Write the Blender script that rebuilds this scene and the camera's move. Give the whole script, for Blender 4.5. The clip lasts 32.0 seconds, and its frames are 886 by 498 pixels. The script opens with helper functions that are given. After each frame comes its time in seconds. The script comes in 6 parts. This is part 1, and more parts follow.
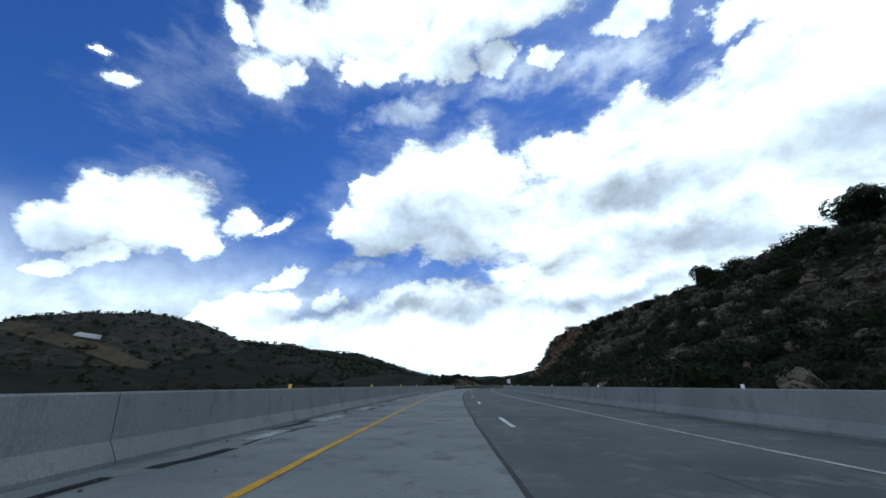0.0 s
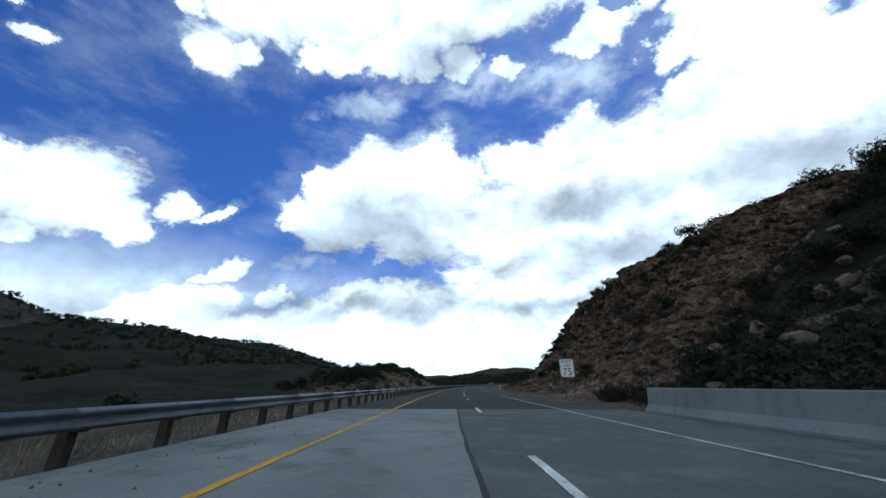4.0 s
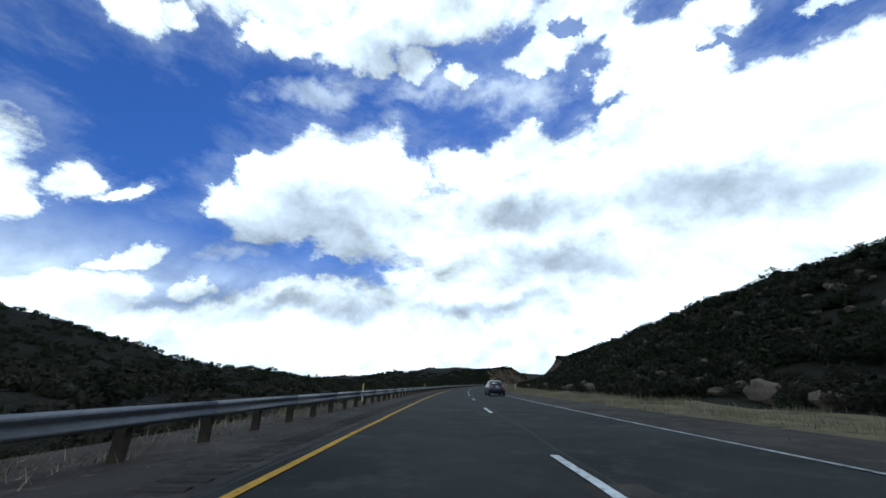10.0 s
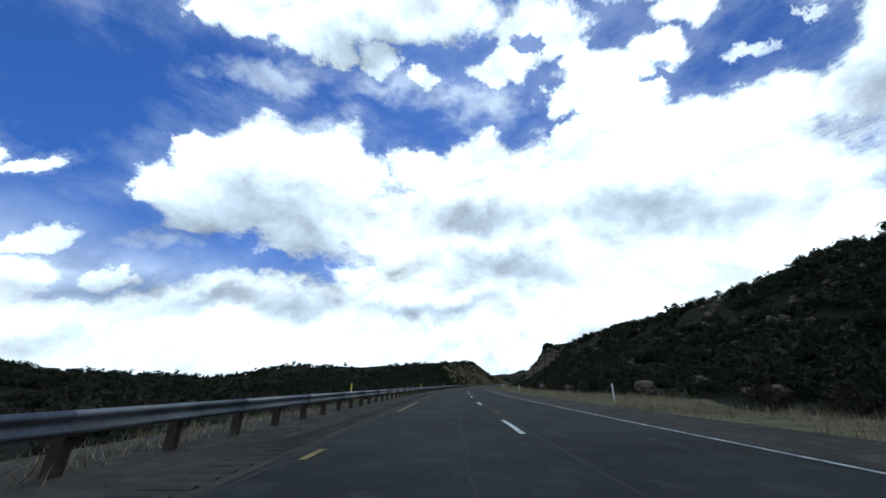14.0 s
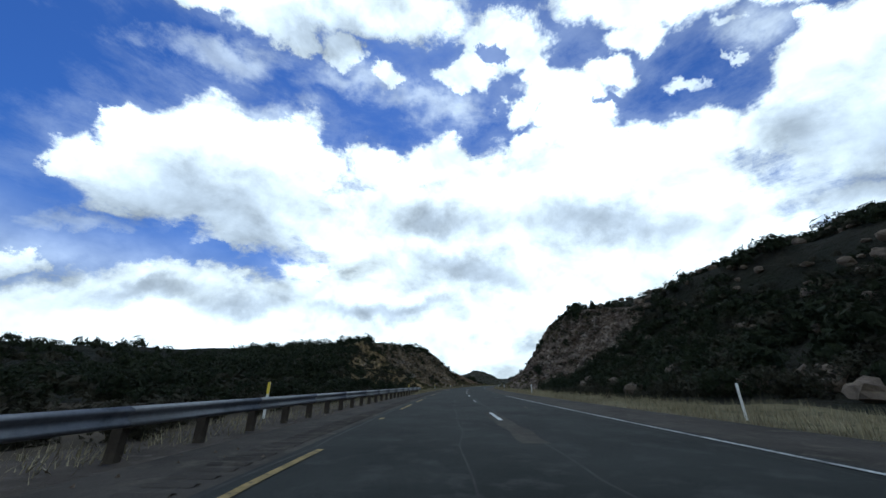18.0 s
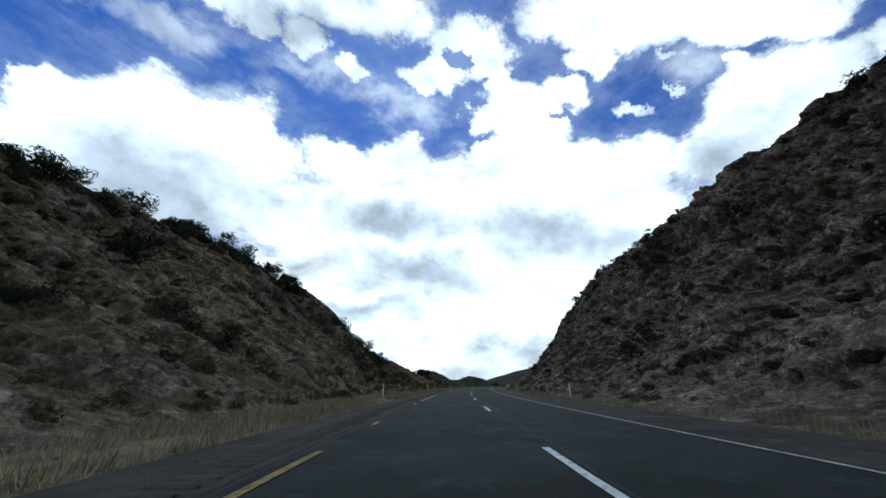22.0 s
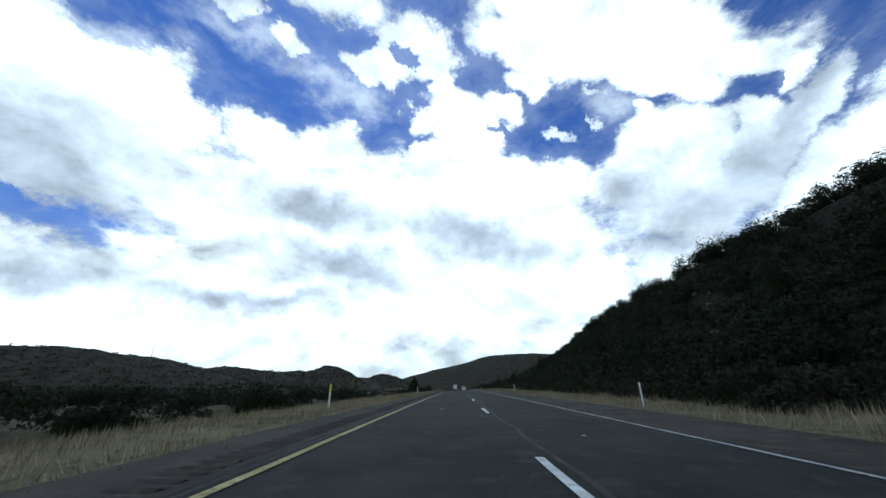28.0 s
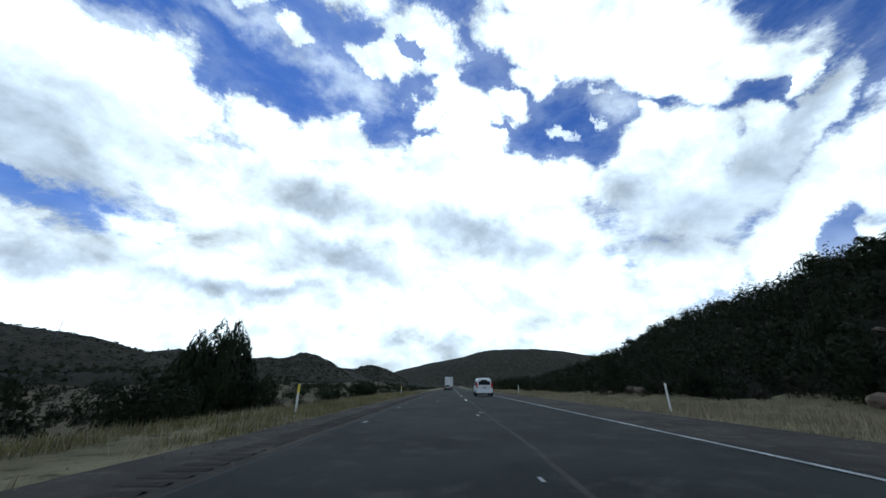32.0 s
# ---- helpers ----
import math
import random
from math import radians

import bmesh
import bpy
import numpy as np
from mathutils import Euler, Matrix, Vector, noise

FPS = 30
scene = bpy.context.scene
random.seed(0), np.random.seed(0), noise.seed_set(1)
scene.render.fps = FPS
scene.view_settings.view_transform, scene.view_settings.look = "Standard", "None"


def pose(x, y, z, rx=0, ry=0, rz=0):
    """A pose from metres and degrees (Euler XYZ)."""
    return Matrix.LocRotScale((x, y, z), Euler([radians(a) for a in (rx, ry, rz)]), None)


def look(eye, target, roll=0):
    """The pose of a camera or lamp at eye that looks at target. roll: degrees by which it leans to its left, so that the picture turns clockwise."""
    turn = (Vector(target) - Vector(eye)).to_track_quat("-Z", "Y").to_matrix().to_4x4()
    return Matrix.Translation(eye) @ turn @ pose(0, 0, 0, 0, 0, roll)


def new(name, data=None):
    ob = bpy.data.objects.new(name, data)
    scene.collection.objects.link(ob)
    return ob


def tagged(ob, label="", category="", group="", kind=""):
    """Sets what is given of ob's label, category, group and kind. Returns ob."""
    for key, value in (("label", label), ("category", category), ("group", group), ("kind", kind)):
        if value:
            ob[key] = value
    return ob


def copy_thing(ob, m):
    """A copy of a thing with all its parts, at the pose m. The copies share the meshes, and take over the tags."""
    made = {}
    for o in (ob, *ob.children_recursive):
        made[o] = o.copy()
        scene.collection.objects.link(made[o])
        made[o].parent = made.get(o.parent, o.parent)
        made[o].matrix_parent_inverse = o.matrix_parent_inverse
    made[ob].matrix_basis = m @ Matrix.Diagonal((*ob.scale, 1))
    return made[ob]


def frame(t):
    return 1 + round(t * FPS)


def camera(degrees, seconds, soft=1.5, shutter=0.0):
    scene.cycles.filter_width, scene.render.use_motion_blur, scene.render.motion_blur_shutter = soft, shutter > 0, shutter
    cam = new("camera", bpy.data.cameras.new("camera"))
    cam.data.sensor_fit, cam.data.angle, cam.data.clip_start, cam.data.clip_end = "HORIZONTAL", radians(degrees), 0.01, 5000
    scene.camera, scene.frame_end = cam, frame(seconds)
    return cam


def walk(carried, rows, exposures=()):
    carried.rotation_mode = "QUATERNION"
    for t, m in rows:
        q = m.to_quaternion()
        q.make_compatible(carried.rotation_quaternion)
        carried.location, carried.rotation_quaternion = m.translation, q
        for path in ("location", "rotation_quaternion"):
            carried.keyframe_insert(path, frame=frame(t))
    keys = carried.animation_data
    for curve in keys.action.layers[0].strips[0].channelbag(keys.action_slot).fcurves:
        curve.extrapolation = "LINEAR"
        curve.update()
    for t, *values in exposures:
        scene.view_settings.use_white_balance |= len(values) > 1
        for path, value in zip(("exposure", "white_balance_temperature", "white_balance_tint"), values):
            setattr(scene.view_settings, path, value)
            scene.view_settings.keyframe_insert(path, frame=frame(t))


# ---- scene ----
cam = camera(105.2, 32.0)

# ---- the road's line: heading, grade, bank and metres run by time, then by station along it ----
YAW = [(-6, -15), (-2, -7.4), (0, -3.5), (1.75, -0.2), (3.5, 4.0), (5.5, 6.7), (7, 8.4), (8.5, 11.5), (10, 15.1), (11.5, 17.7), (13, 21.1), (14.5, 24.5), (16.5, 28.2),
       (18, 31.4), (19.5, 33.9), (21, 36.8), (22.5, 40.5), (24, 44.2), (25.5, 47.5), (27.5, 53.3), (29, 54.6), (30.5, 54.0), (32, 53.6), (35, 54.0), (40, 55), (90, 55)]
# degrees by which the lens points left of the car's heading
AIM = [(-6, 0.5), (25, 0.5), (27.5, 1.9), (90, 1.9)]
GRADE = [(-6, -0.6), (4, -0.6), (13, -0.2), (20, 0.2), (26, 0.4), (29, 0.1), (32, -0.6), (36, -0.8), (50, -0.5), (90, 0.0)]
BANK = [(-6, 0), (26, 0), (28, 0.5), (30, 1.4), (32, 2.4), (36, 2.4), (42, 1), (90, 0)]
# metres by which the car keeps to the right of its usual place in the lane
DRIFT = [(-6, 0), (0, 0), (3, 0.25), (5, 0.6), (6, 0.6), (7.5, 0.3), (9, 0.05), (17, 0), (18.5, 0.1), (24, -0.05), (26, 0.2), (28, 0.45), (32, 0.45)]
SPEED = [(-6, 27), (0, 27), (13, 30.5), (24, 33), (90, 33.5)]
RUN = [(-6, -153), (0, 0), (3, 76.6), (6, 160.4), (9, 243.5), (13, 370.9), (21, 632.6), (25, 759.9), (30, 927.5), (32, 994.5), (90, 2937.5)]
EYE_HEIGHT, TILT_UP = 1.05, 21.9
DT = 0.05


def knots(table, t):
    a = np.array(table, float)
    return np.interp(t, a[:, 0], a[:, 1])


def smooth(v, width):
    k = np.hanning(width | 1)
    k /= k.sum()
    n = len(k) // 2
    return np.convolve(np.concatenate([np.full(n, v[0]), v, np.full(n, v[-1])]), k, "valid")


T = np.arange(-5.0, 88.0, DT)
HEAD = np.radians(smooth(knots(YAW, T), 61))
SLOPE = np.radians(smooth(knots(GRADE, T), 81))
ROLL = np.radians(smooth(knots(BANK, T), 41))
ASIDE, AIMED = smooth(knots(DRIFT, T), 41), np.radians(smooth(knots(AIM, T), 41))
STATION_STEP = knots(SPEED, T) * DT
TRUE = smooth(knots(RUN, T), 61)
STEP = np.append(np.diff(TRUE), TRUE[-1] - TRUE[-2])
LINE = np.zeros((len(T), 3))
LINE[1:, 0] = np.cumsum(STEP * np.sin(HEAD) * np.cos(SLOPE))[:-1]
LINE[1:, 1] = np.cumsum(STEP * np.cos(HEAD) * np.cos(SLOPE))[:-1]
LINE[1:, 2] = np.cumsum(STEP * np.sin(SLOPE))[:-1]
DIST = np.concatenate([[0], np.cumsum(STATION_STEP)[:-1]])
DIST -= np.interp(0, T, DIST)
TRUE = TRUE - np.interp(0, T, TRUE)
LINE -= np.array([np.interp(0, T, LINE[:, i]) for i in range(3)])


def station(d):
    """The station at d metres of road from the start; stations run nearly, but not quite, in metres."""
    return float(np.interp(d, TRUE, DIST))


def at_time(t):
    """Station along the road at t seconds."""
    return float(np.interp(t, T, DIST))


def road(s, u=0.0, h=0.0):
    """World places for stations s along the road, u metres to the right and h metres above it (arrays or numbers)."""
    s, u, h = np.broadcast_arrays(np.asarray(s, float), np.asarray(u, float), np.asarray(h, float))
    p = np.stack([np.interp(s, DIST, LINE[:, i]) for i in range(3)], -1)
    a, b = np.interp(s, DIST, HEAD), np.interp(s, DIST, ROLL)
    near = u * np.clip(1.5 - np.abs(u) / 24, 0, 1)
    p[..., 0] += u * np.cos(a)
    p[..., 1] -= u * np.sin(a)
    p[..., 2] += h + near * np.tan(b)
    return p


def heading(s):
    return float(np.interp(s, DIST, HEAD))


def on_road(s, u, h=0.0, turn=0.0):
    """A pose on the road, facing along it (local +y ahead, +x to the right)."""
    p = road(s, u, h)
    return Matrix.Translation([float(c) for c in p]) @ pose(0, 0, 0, math.degrees(float(np.interp(s, DIST, SLOPE))), -math.degrees(float(np.interp(s, DIST, ROLL))), -math.degrees(heading(s)) + turn)


def view(t):
    s = at_time(t)
    eye = Vector([float(c) for c in road(s, float(np.interp(t, T, ASIDE)), EYE_HEIGHT)])
    turn, tilt = heading(s) - float(np.interp(t, T, AIMED)), float(np.interp(s, DIST, SLOPE)) + radians(TILT_UP)
    way = Vector((math.sin(turn) * math.cos(tilt), math.cos(turn) * math.cos(tilt), math.sin(tilt)))
    return look(eye, eye + way, math.degrees(float(np.interp(s, DIST, ROLL))))


walk(cam, [(i * 0.5, view(i * 0.5)) for i in range(65)], [(0, 0.1, 5450, -4), (32, 0.1, 5450, -4)])

# ---- sky and sun ----
SUN_TURN, SUN_UP = 22, 58
world = bpy.data.worlds.new("sky")
scene.world = world
world.use_nodes = True
wn, wl = world.node_tree.nodes, world.node_tree.links
wn.clear()
sky = wn.new("ShaderNodeTexSky")
sky.sky_type, sky.sun_disc = "NISHITA", False
sky.sun_elevation, sky.sun_rotation = radians(SUN_UP), radians(SUN_TURN)
sky.air_density, sky.dust_density, sky.ozone_density = 1.0, 0.2, 3.0


def wmath(op, a, b=None, c=None):
    n = wn.new("ShaderNodeMath")
    n.operation = op
    for i, v in enumerate((a, b, c)):
        if v is None:
            continue
        if isinstance(v, (int, float)):
            n.inputs[i].default_value = v
        else:
            wl.new(v, n.inputs[i])
    return n.outputs[0]


def wrange(v, a, b, c=0.0, d=1.0):
    n = wn.new("ShaderNodeMapRange")
    n.interpolation_type = "SMOOTHSTEP"
    for i, x in enumerate((v, a, b, c, d)):
        if isinstance(x, (int, float)):
            n.inputs[i].default_value = x
        else:
            wl.new(x, n.inputs[i])
    return n.outputs[0]


coord = wn.new("ShaderNodeTexCoord").outputs["Generated"]
split = wn.new("ShaderNodeSeparateXYZ")
wl.new(coord, split.inputs[0])
height_deg = wmath("MULTIPLY", wmath("ARCSINE", split.outputs[2]), 57.2958)
# a flat chart of the sky round its middle (azimuth 28, height 30), in degrees
SKY_MID = look((0, 0, 0), (math.sin(radians(28)) * math.cos(radians(30)), math.cos(radians(28)) * math.cos(radians(30)), math.sin(radians(30))))


def wdot(v):
    n = wn.new("ShaderNodeVectorMath")
    n.operation = "DOT_PRODUCT"
    wl.new(coord, n.inputs[0])
    n.inputs[1].default_value = v
    return n.outputs["Value"]


ahead = wdot(-SKY_MID.col[2].to_3d())
chart = wmath("DIVIDE", 2 * 57.2958, wmath("ADD", 1.02, ahead))
join = wn.new("ShaderNodeCombineXYZ")
wl.new(wmath("MULTIPLY", wdot(SKY_MID.col[0].to_3d()), chart), join.inputs[0])
wl.new(wmath("MULTIPLY", wdot(SKY_MID.col[1].to_3d()), chart), join.inputs[1])


def wander(scale, detail, rough, amount, seed):
    """Degrees by which cloud edges stray, as a vector."""
    n = wn.new("ShaderNodeTexNoise")
    n.noise_dimensions = "4D"
    n.inputs["W"].default_value = seed
    n.inputs["Scale"].default_value, n.inputs["Detail"].default_value, n.inputs["Roughness"].default_value = scale, detail, rough
    wl.new(coord, n.inputs["Vector"])
    m = wn.new("ShaderNodeVectorMath")
    m.operation = "MULTIPLY_ADD"
    wl.new(n.outputs["Color"], m.inputs[0])
    m.inputs[1].default_value = (amount, amount * 0.85, 0)
    m.inputs[2].default_value = (-amount / 2, -amount * 0.425, 0)
    return m.outputs[0]


def vadd(a, b):
    m = wn.new("ShaderNodeVectorMath")
    wl.new(a, m.inputs[0])
    wl.new(b, m.inputs[1])
    return m.outputs[0]


strayed = vadd(join.outputs[0], vadd(wander(4.5, 3.0, 0.5, 11.0, 1.3), wander(15.0, 9.0, 0.68, 8.0, 4.1)))


def wnoise(scale, detail, rough=0.55, stretch=1.6, offset=0.0, lift=0.0):
    m = wn.new("ShaderNodeMapping")
    m.inputs["Scale"].default_value = (1, 1, stretch)
    m.inputs["Location"].default_value = (offset, offset * 0.7, lift)
    wl.new(coord, m.inputs[0])
    n = wn.new("ShaderNodeTexNoise")
    n.inputs["Scale"].default_value, n.inputs["Detail"].default_value, n.inputs["Roughness"].default_value = scale, detail, rough
    n.inputs["Distortion"].default_value = 0.25
    wl.new(m.outputs[0], n.inputs["Vector"])
    return wmath("SUBTRACT", n.outputs[0], 0.5)


def nearest(blobs, soft):
    """How far the direction is from the nearest of the blobs (chart place, half width, half height in degrees), in units of its size."""
    best = None
    for a, e, ra, re in blobs:
        n = wn.new("ShaderNodeVectorMath")
        n.operation = "MULTIPLY_ADD"
        wl.new(strayed, n.inputs[0])
        n.inputs[1].default_value = (1 / ra, 1 / re, 0)
        n.inputs[2].default_value = (-a / ra, -e / re, 0)
        d = wn.new("ShaderNodeVectorMath")
        d.operation = "LENGTH"
        wl.new(n.outputs[0], d.inputs[0])
        best = d.outputs["Value"] if best is None else wmath("SMOOTH_MIN", best, d.outputs["Value"], soft)
    return best


# cloud masses on the chart: across, up, half width, half height
BIG_CUMULUS = [(-30.7, 8.3, 8.9, 6.9), (-39.0, 7.2, 6.7, 5.3), (-22.3, 8.0, 7.0, 5.7), (-44.8, 4.5, 4.9, 4.1), (-48.2, 2.9, 2.7, 2.0), (-35.6, 1.9, 14.8, 5.4),
               (-25.8, -0.5, 10.5, 8.8), (-17.7, 4.7, 4.5, 3.8), (-41.0, 10.6, 2.1, 2.1)]
CENTRE_CLOUD = [(1.4, 6.0, 5.5, 4.8), (-10.5, 5.3, 4.3, 3.5), (-5.2, 2.7, 6.6, 3.9), (6.8, 3.4, 4.9, 4.0), (-3.7, -4.5, 21.2, 10.4), (28.1, 3.3, 24.1, 8.2),
                (15.4, 8.3, 4.2, 2.3), (23.6, 10.3, 8.4, 3.5), (36.3, 9.6, 10.0, 4.9)]
LOW_CLOUD = [(-14.0, -20.3, 36.5, 11.3), (18.8, -12.5, 28.8, 14.3), (-40.2, -15.4, 19.1, 7.2), (-52.4, -7.9, 4.0, 2.2), (-59.4, -13.6, 7.0, 3.6), (-65.2, -6.9, 9.8, 5.2),
             (-60.4, -1.7, 5.5, 2.3), (-71.3, -7.1, 10.1, 2.6), (30.1, -7.5, 41.9, 15.8), (-24.4, -17.6, 10.6, 4.6), (-30.9, -12.6, 2.8, 2.9), (-34.0, -17.8, 5.0, 3.3), (63.0, 1.0, 9.5, 6.5)]
RIGHT_TOWERS = [(20.0, 17.4, 8.0, 3.8), (13.5, 14.3, 3.4, 3.0), (26.4, 19.7, 4.3, 2.0), (20.9, 13.7, 7.4, 2.3), (49.1, 22.4, 2.8, 2.7), (51.4, 17.6, 5.8, 6.2),
                (56.0, 21.7, 6.4, 6.1), (57.2, 12.2, 12.7, 10.1), (64.0, 19.5, 6.1, 9.4), (63.3, 32.4, 2.0, 3.4), (62.3, 26.5, 5.6, 2.4), (67.9, 27.8, 3.4, 7.0),
                (72.7, 16.6, 4.5, 10.1), (47.0, 10.5, 5.9, 4.2), (76.0, 7.0, 12.0, 10.0), (80.0, 24.0, 9.0, 13.0), (85.0, 34.0, 7.0, 8.0)]
TOP_BAND = [(-10.4, 27.0, 20.1, 4.0), (-28.5, 27.5, 8.5, 2.5), (-21.8, 24.6, 6.2, 2.5), (-17.3, 22.2, 3.2, 2.1), (-11.9, 21.1, 2.9, 2.7), (-6.5, 18.5, 3.5, 1.7),
            (4.8, 20.0, 4.6, 2.6), (10.9, 23.8, 8.7, 4.2), (15.0, 20.1, 3.1, 2.9), (30.1, 28.9, 14.0, 4.6), (42.3, 30.1, 11.5, 4.7), (50.4, 29.3, 7.1, 3.4),
            (28.3, 24.0, 5.2, 2.2), (55.2, 34.1, 8.4, 3.2), (27.0, 36.5, 36.1, 7.0), (-17.2, 34.2, 35.1, 6.6)]
LEFT_CLOUDS = [(-41.6, 37.1, 6.9, 4.6), (-49.7, 30.8, 3.9, 4.6), (-44.6, 30.1, 2.3, 2.6), (-49.3, 40.2, 2.2, 3.3), (-33.9, 27.8, 2.7, 2.7), (-67.2, 37.1, 2.7, 1.4),
               (-67.0, 41.5, 0.9, 0.8), (-74.6, 15.7, 8.3, 7.1), (-80.9, 21.9, 3.7, 3.4), (-70.6, 10.4, 4.6, 4.7), (-84.9, 17.6, 4.9, 5.2), (-83.9, 10.5, 3.9, 2.7),
               (-89.2, 10.4, 2.7, 2.1), (-62.3, 10.1, 3.1, 2.5), (-57.9, 7.8, 4.2, 1.1)]
THIN_VEIL = [(-29.5, 19.7, 8.5, 2.3), (-11.5, 17.4, 9.6, 2.3), (-24.5, 13.5, 6.0, 1.9), (-70.1, -1.1, 7.5, 1.7), (-46.6, -4.0, 7.4, 1.4), (-1.7, 15.7, 8.8, 2.2),
             (1.7, 14.1, 7.1, 3.3), (43.5, 23.3, 4.8, 3.3)]
GAPS = [(34.8, 20.6, 4.8, 1.9), (43.9, 22.1, 4.7, 1.9), (41.3, 17.3, 3.2, 2.3), (28.0, 15.8, 3.3, 0.9), (58.9, 29.4, 2.8, 1.2), (61.9, 31.4, 1.1, 1.5),
        (-32.5, -7.3, 4.8, 1.7), (78.1, 11.1, 2.8, 5.5), (8.6, 22.1, 2.3, 1.4), (2.4, 23.5, 1.3, 0.9), (2.3, 21.9, 2.4, 1.5)]
ISLANDS = [(36.3, 17.4, 2.8, 0.9), (40.5, 24.4, 2.4, 0.8), (41.5, 20.4, 1.2, 0.7)]
SHADES = [(-36.8, -1.2, 16.3, 5.4), (-28.1, -5.9, 8.3, 5.6), (28.8, -3.2, 14.1, 3.8), (8.3, -11.1, 11.8, 3.0), (1.1, -4.2, 9.4, 3.4), (-10.1, -18.3, 12.4, 2.1),
          (-40.1, -13.6, 10.0, 2.2), (64.9, 18.8, 7.0, 7.7), (59.9, 10.9, 7.2, 6.4), (58.0, 3.8, 7.0, 3.8), (9.9, -12.2, 10.4, 2.9), (-27.7, -16.3, 6.6, 3.2),
          (-52.4, -9.9, 10.8, 2.5), (67.0, 28.4, 3.4, 8.5), (51.5, 10.5, 5.0, 5.0), (-10.9, 22.7, 15.1, 3.7), (-86.0, 14.4, 4.3, 4.8), (-3.6, -17.5, 9.7, 1.7)]
billow = wnoise(5.5, 9.0, 0.6)
broad = wnoise(1.7, 3.0, 0.5, 2.2, 3.1)
wisp = wnoise(9.0, 8.0, 0.68, 2.4, 7.7)
masses = nearest(BIG_CUMULUS + CENTRE_CLOUD + LOW_CLOUD + RIGHT_TOWERS + TOP_BAND + LEFT_CLOUDS, 0.12)
thickness = wmath("ADD", wmath("SUBTRACT", 1.02, masses), wmath("ADD", wmath("MULTIPLY", billow, 0.9), wmath("MULTIPLY", wisp, 0.8)))
# beyond the named masses the sky goes on, two thirds covered
around = wmath("MULTIPLY", wmath("ADD", wmath("ADD", broad, 0.06), wmath("MULTIPLY", billow, 0.5)), 3.0)
elsewhere = wrange(ahead, 0.1, -0.08)
thickness = wmath("ADD", wmath("MULTIPLY", thickness, wmath("SUBTRACT", 1.0, elsewhere)), wmath("MULTIPLY", around, elsewhere))
gaps = wmath("ADD", wmath("SUBTRACT", 1.0, nearest(GAPS, 0.1)), wmath("ADD", wmath("MULTIPLY", billow, 1.3), wmath("MULTIPLY", wisp, 0.6)))
islands = wmath("ADD", wmath("SUBTRACT", 1.0, nearest(ISLANDS, 0.1)), wisp)
solid = wmath("MULTIPLY", wrange(thickness, -0.1, 0.28), wmath("SUBTRACT", 1.0, wrange(gaps, -0.05, 0.35)))
solid = wmath("MAXIMUM", solid, wmath("MULTIPLY", wrange(islands, -0.1, 0.5), 0.8))
veil = wmath("MULTIPLY", wrange(wmath("ADD", wmath("SUBTRACT", 1.05, nearest(THIN_VEIL, 0.3)), wmath("MULTIPLY", wisp, 1.6)), -0.2, 1.0), 0.5)
haze = wrange(height_deg, 23.0, 3.0, 0.0, 0.95)
# thin vapour spreads round the masses, streaked and uneven
vapour = wmath("MULTIPLY", wrange(wmath("ADD", thickness, wmath("ADD", wmath("MULTIPLY", wisp, 1.2), wmath("MULTIPLY", broad, 1.2))), -0.8, 0.3), 0.16)
cover = wmath("MAXIMUM", solid, wmath("MAXIMUM", wmath("ADD", veil, wmath("MULTIPLY", vapour, wmath("SUBTRACT", 1.0, veil))), haze))
# undersides are grey, tops white; relief as the light from above gives it
shade = wrange(wmath("ADD", wmath("SUBTRACT", 1.0, nearest(SHADES, 0.35)), wmath("ADD", wmath("MULTIPLY", billow, 0.55), wmath("MULTIPLY", broad, 0.6))), -0.6, 0.9)
relief = wmath("SUBTRACT", wnoise(6.5, 6.0, 0.55, 1.3, 0.0), wnoise(6.5, 6.0, 0.55, 1.3, 0.0, 0.055))
edge = wrange(thickness, 0.0, 0.5)
bright = wmath("ADD", wmath("ADD", 0.96, wmath("MULTIPLY", edge, 0.3)), wmath("ADD", wmath("MULTIPLY", relief, 2.0), wmath("MULTIPLY", broad, 0.7)))
bright = wmath("MULTIPLY", bright, wmath("SUBTRACT", 1.0, wmath("MULTIPLY", shade, 0.5)))
tone = wn.new("ShaderNodeMix")
tone.data_type = "RGBA"
tone.inputs[6].default_value, tone.inputs[7].default_value = (1.0, 0.985, 1.0, 1), (0.88, 0.895, 1.0, 1)
wl.new(shade, tone.inputs[0])
white = wn.new("ShaderNodeVectorMath")
white.operation = "SCALE"
wl.new(tone.outputs[2], white.inputs[0])
wl.new(bright, white.inputs["Scale"])
deep = wn.new("ShaderNodeVectorMath")
deep.operation = "MULTIPLY"
wl.new(sky.outputs[0], deep.inputs[0])
deep.inputs[1].default_value = (0.035, 0.048, 0.086)
mixed = wn.new("ShaderNodeMix")
mixed.data_type = "RGBA"
wl.new(cover, mixed.inputs[0])
wl.new(deep.outputs[0], mixed.inputs[6])
wl.new(white.outputs[0], mixed.inputs[7])
back = wn.new("ShaderNodeBackground")
back.inputs["Strength"].default_value = 1.0
wout = wn.new("ShaderNodeOutputWorld")
wl.new(mixed.outputs[2], back.inputs["Color"])
wl.new(back.outputs[0], wout.inputs["Surface"])
world.cycles.sampling_method, world.cycles.sample_map_resolution = "MANUAL", 512

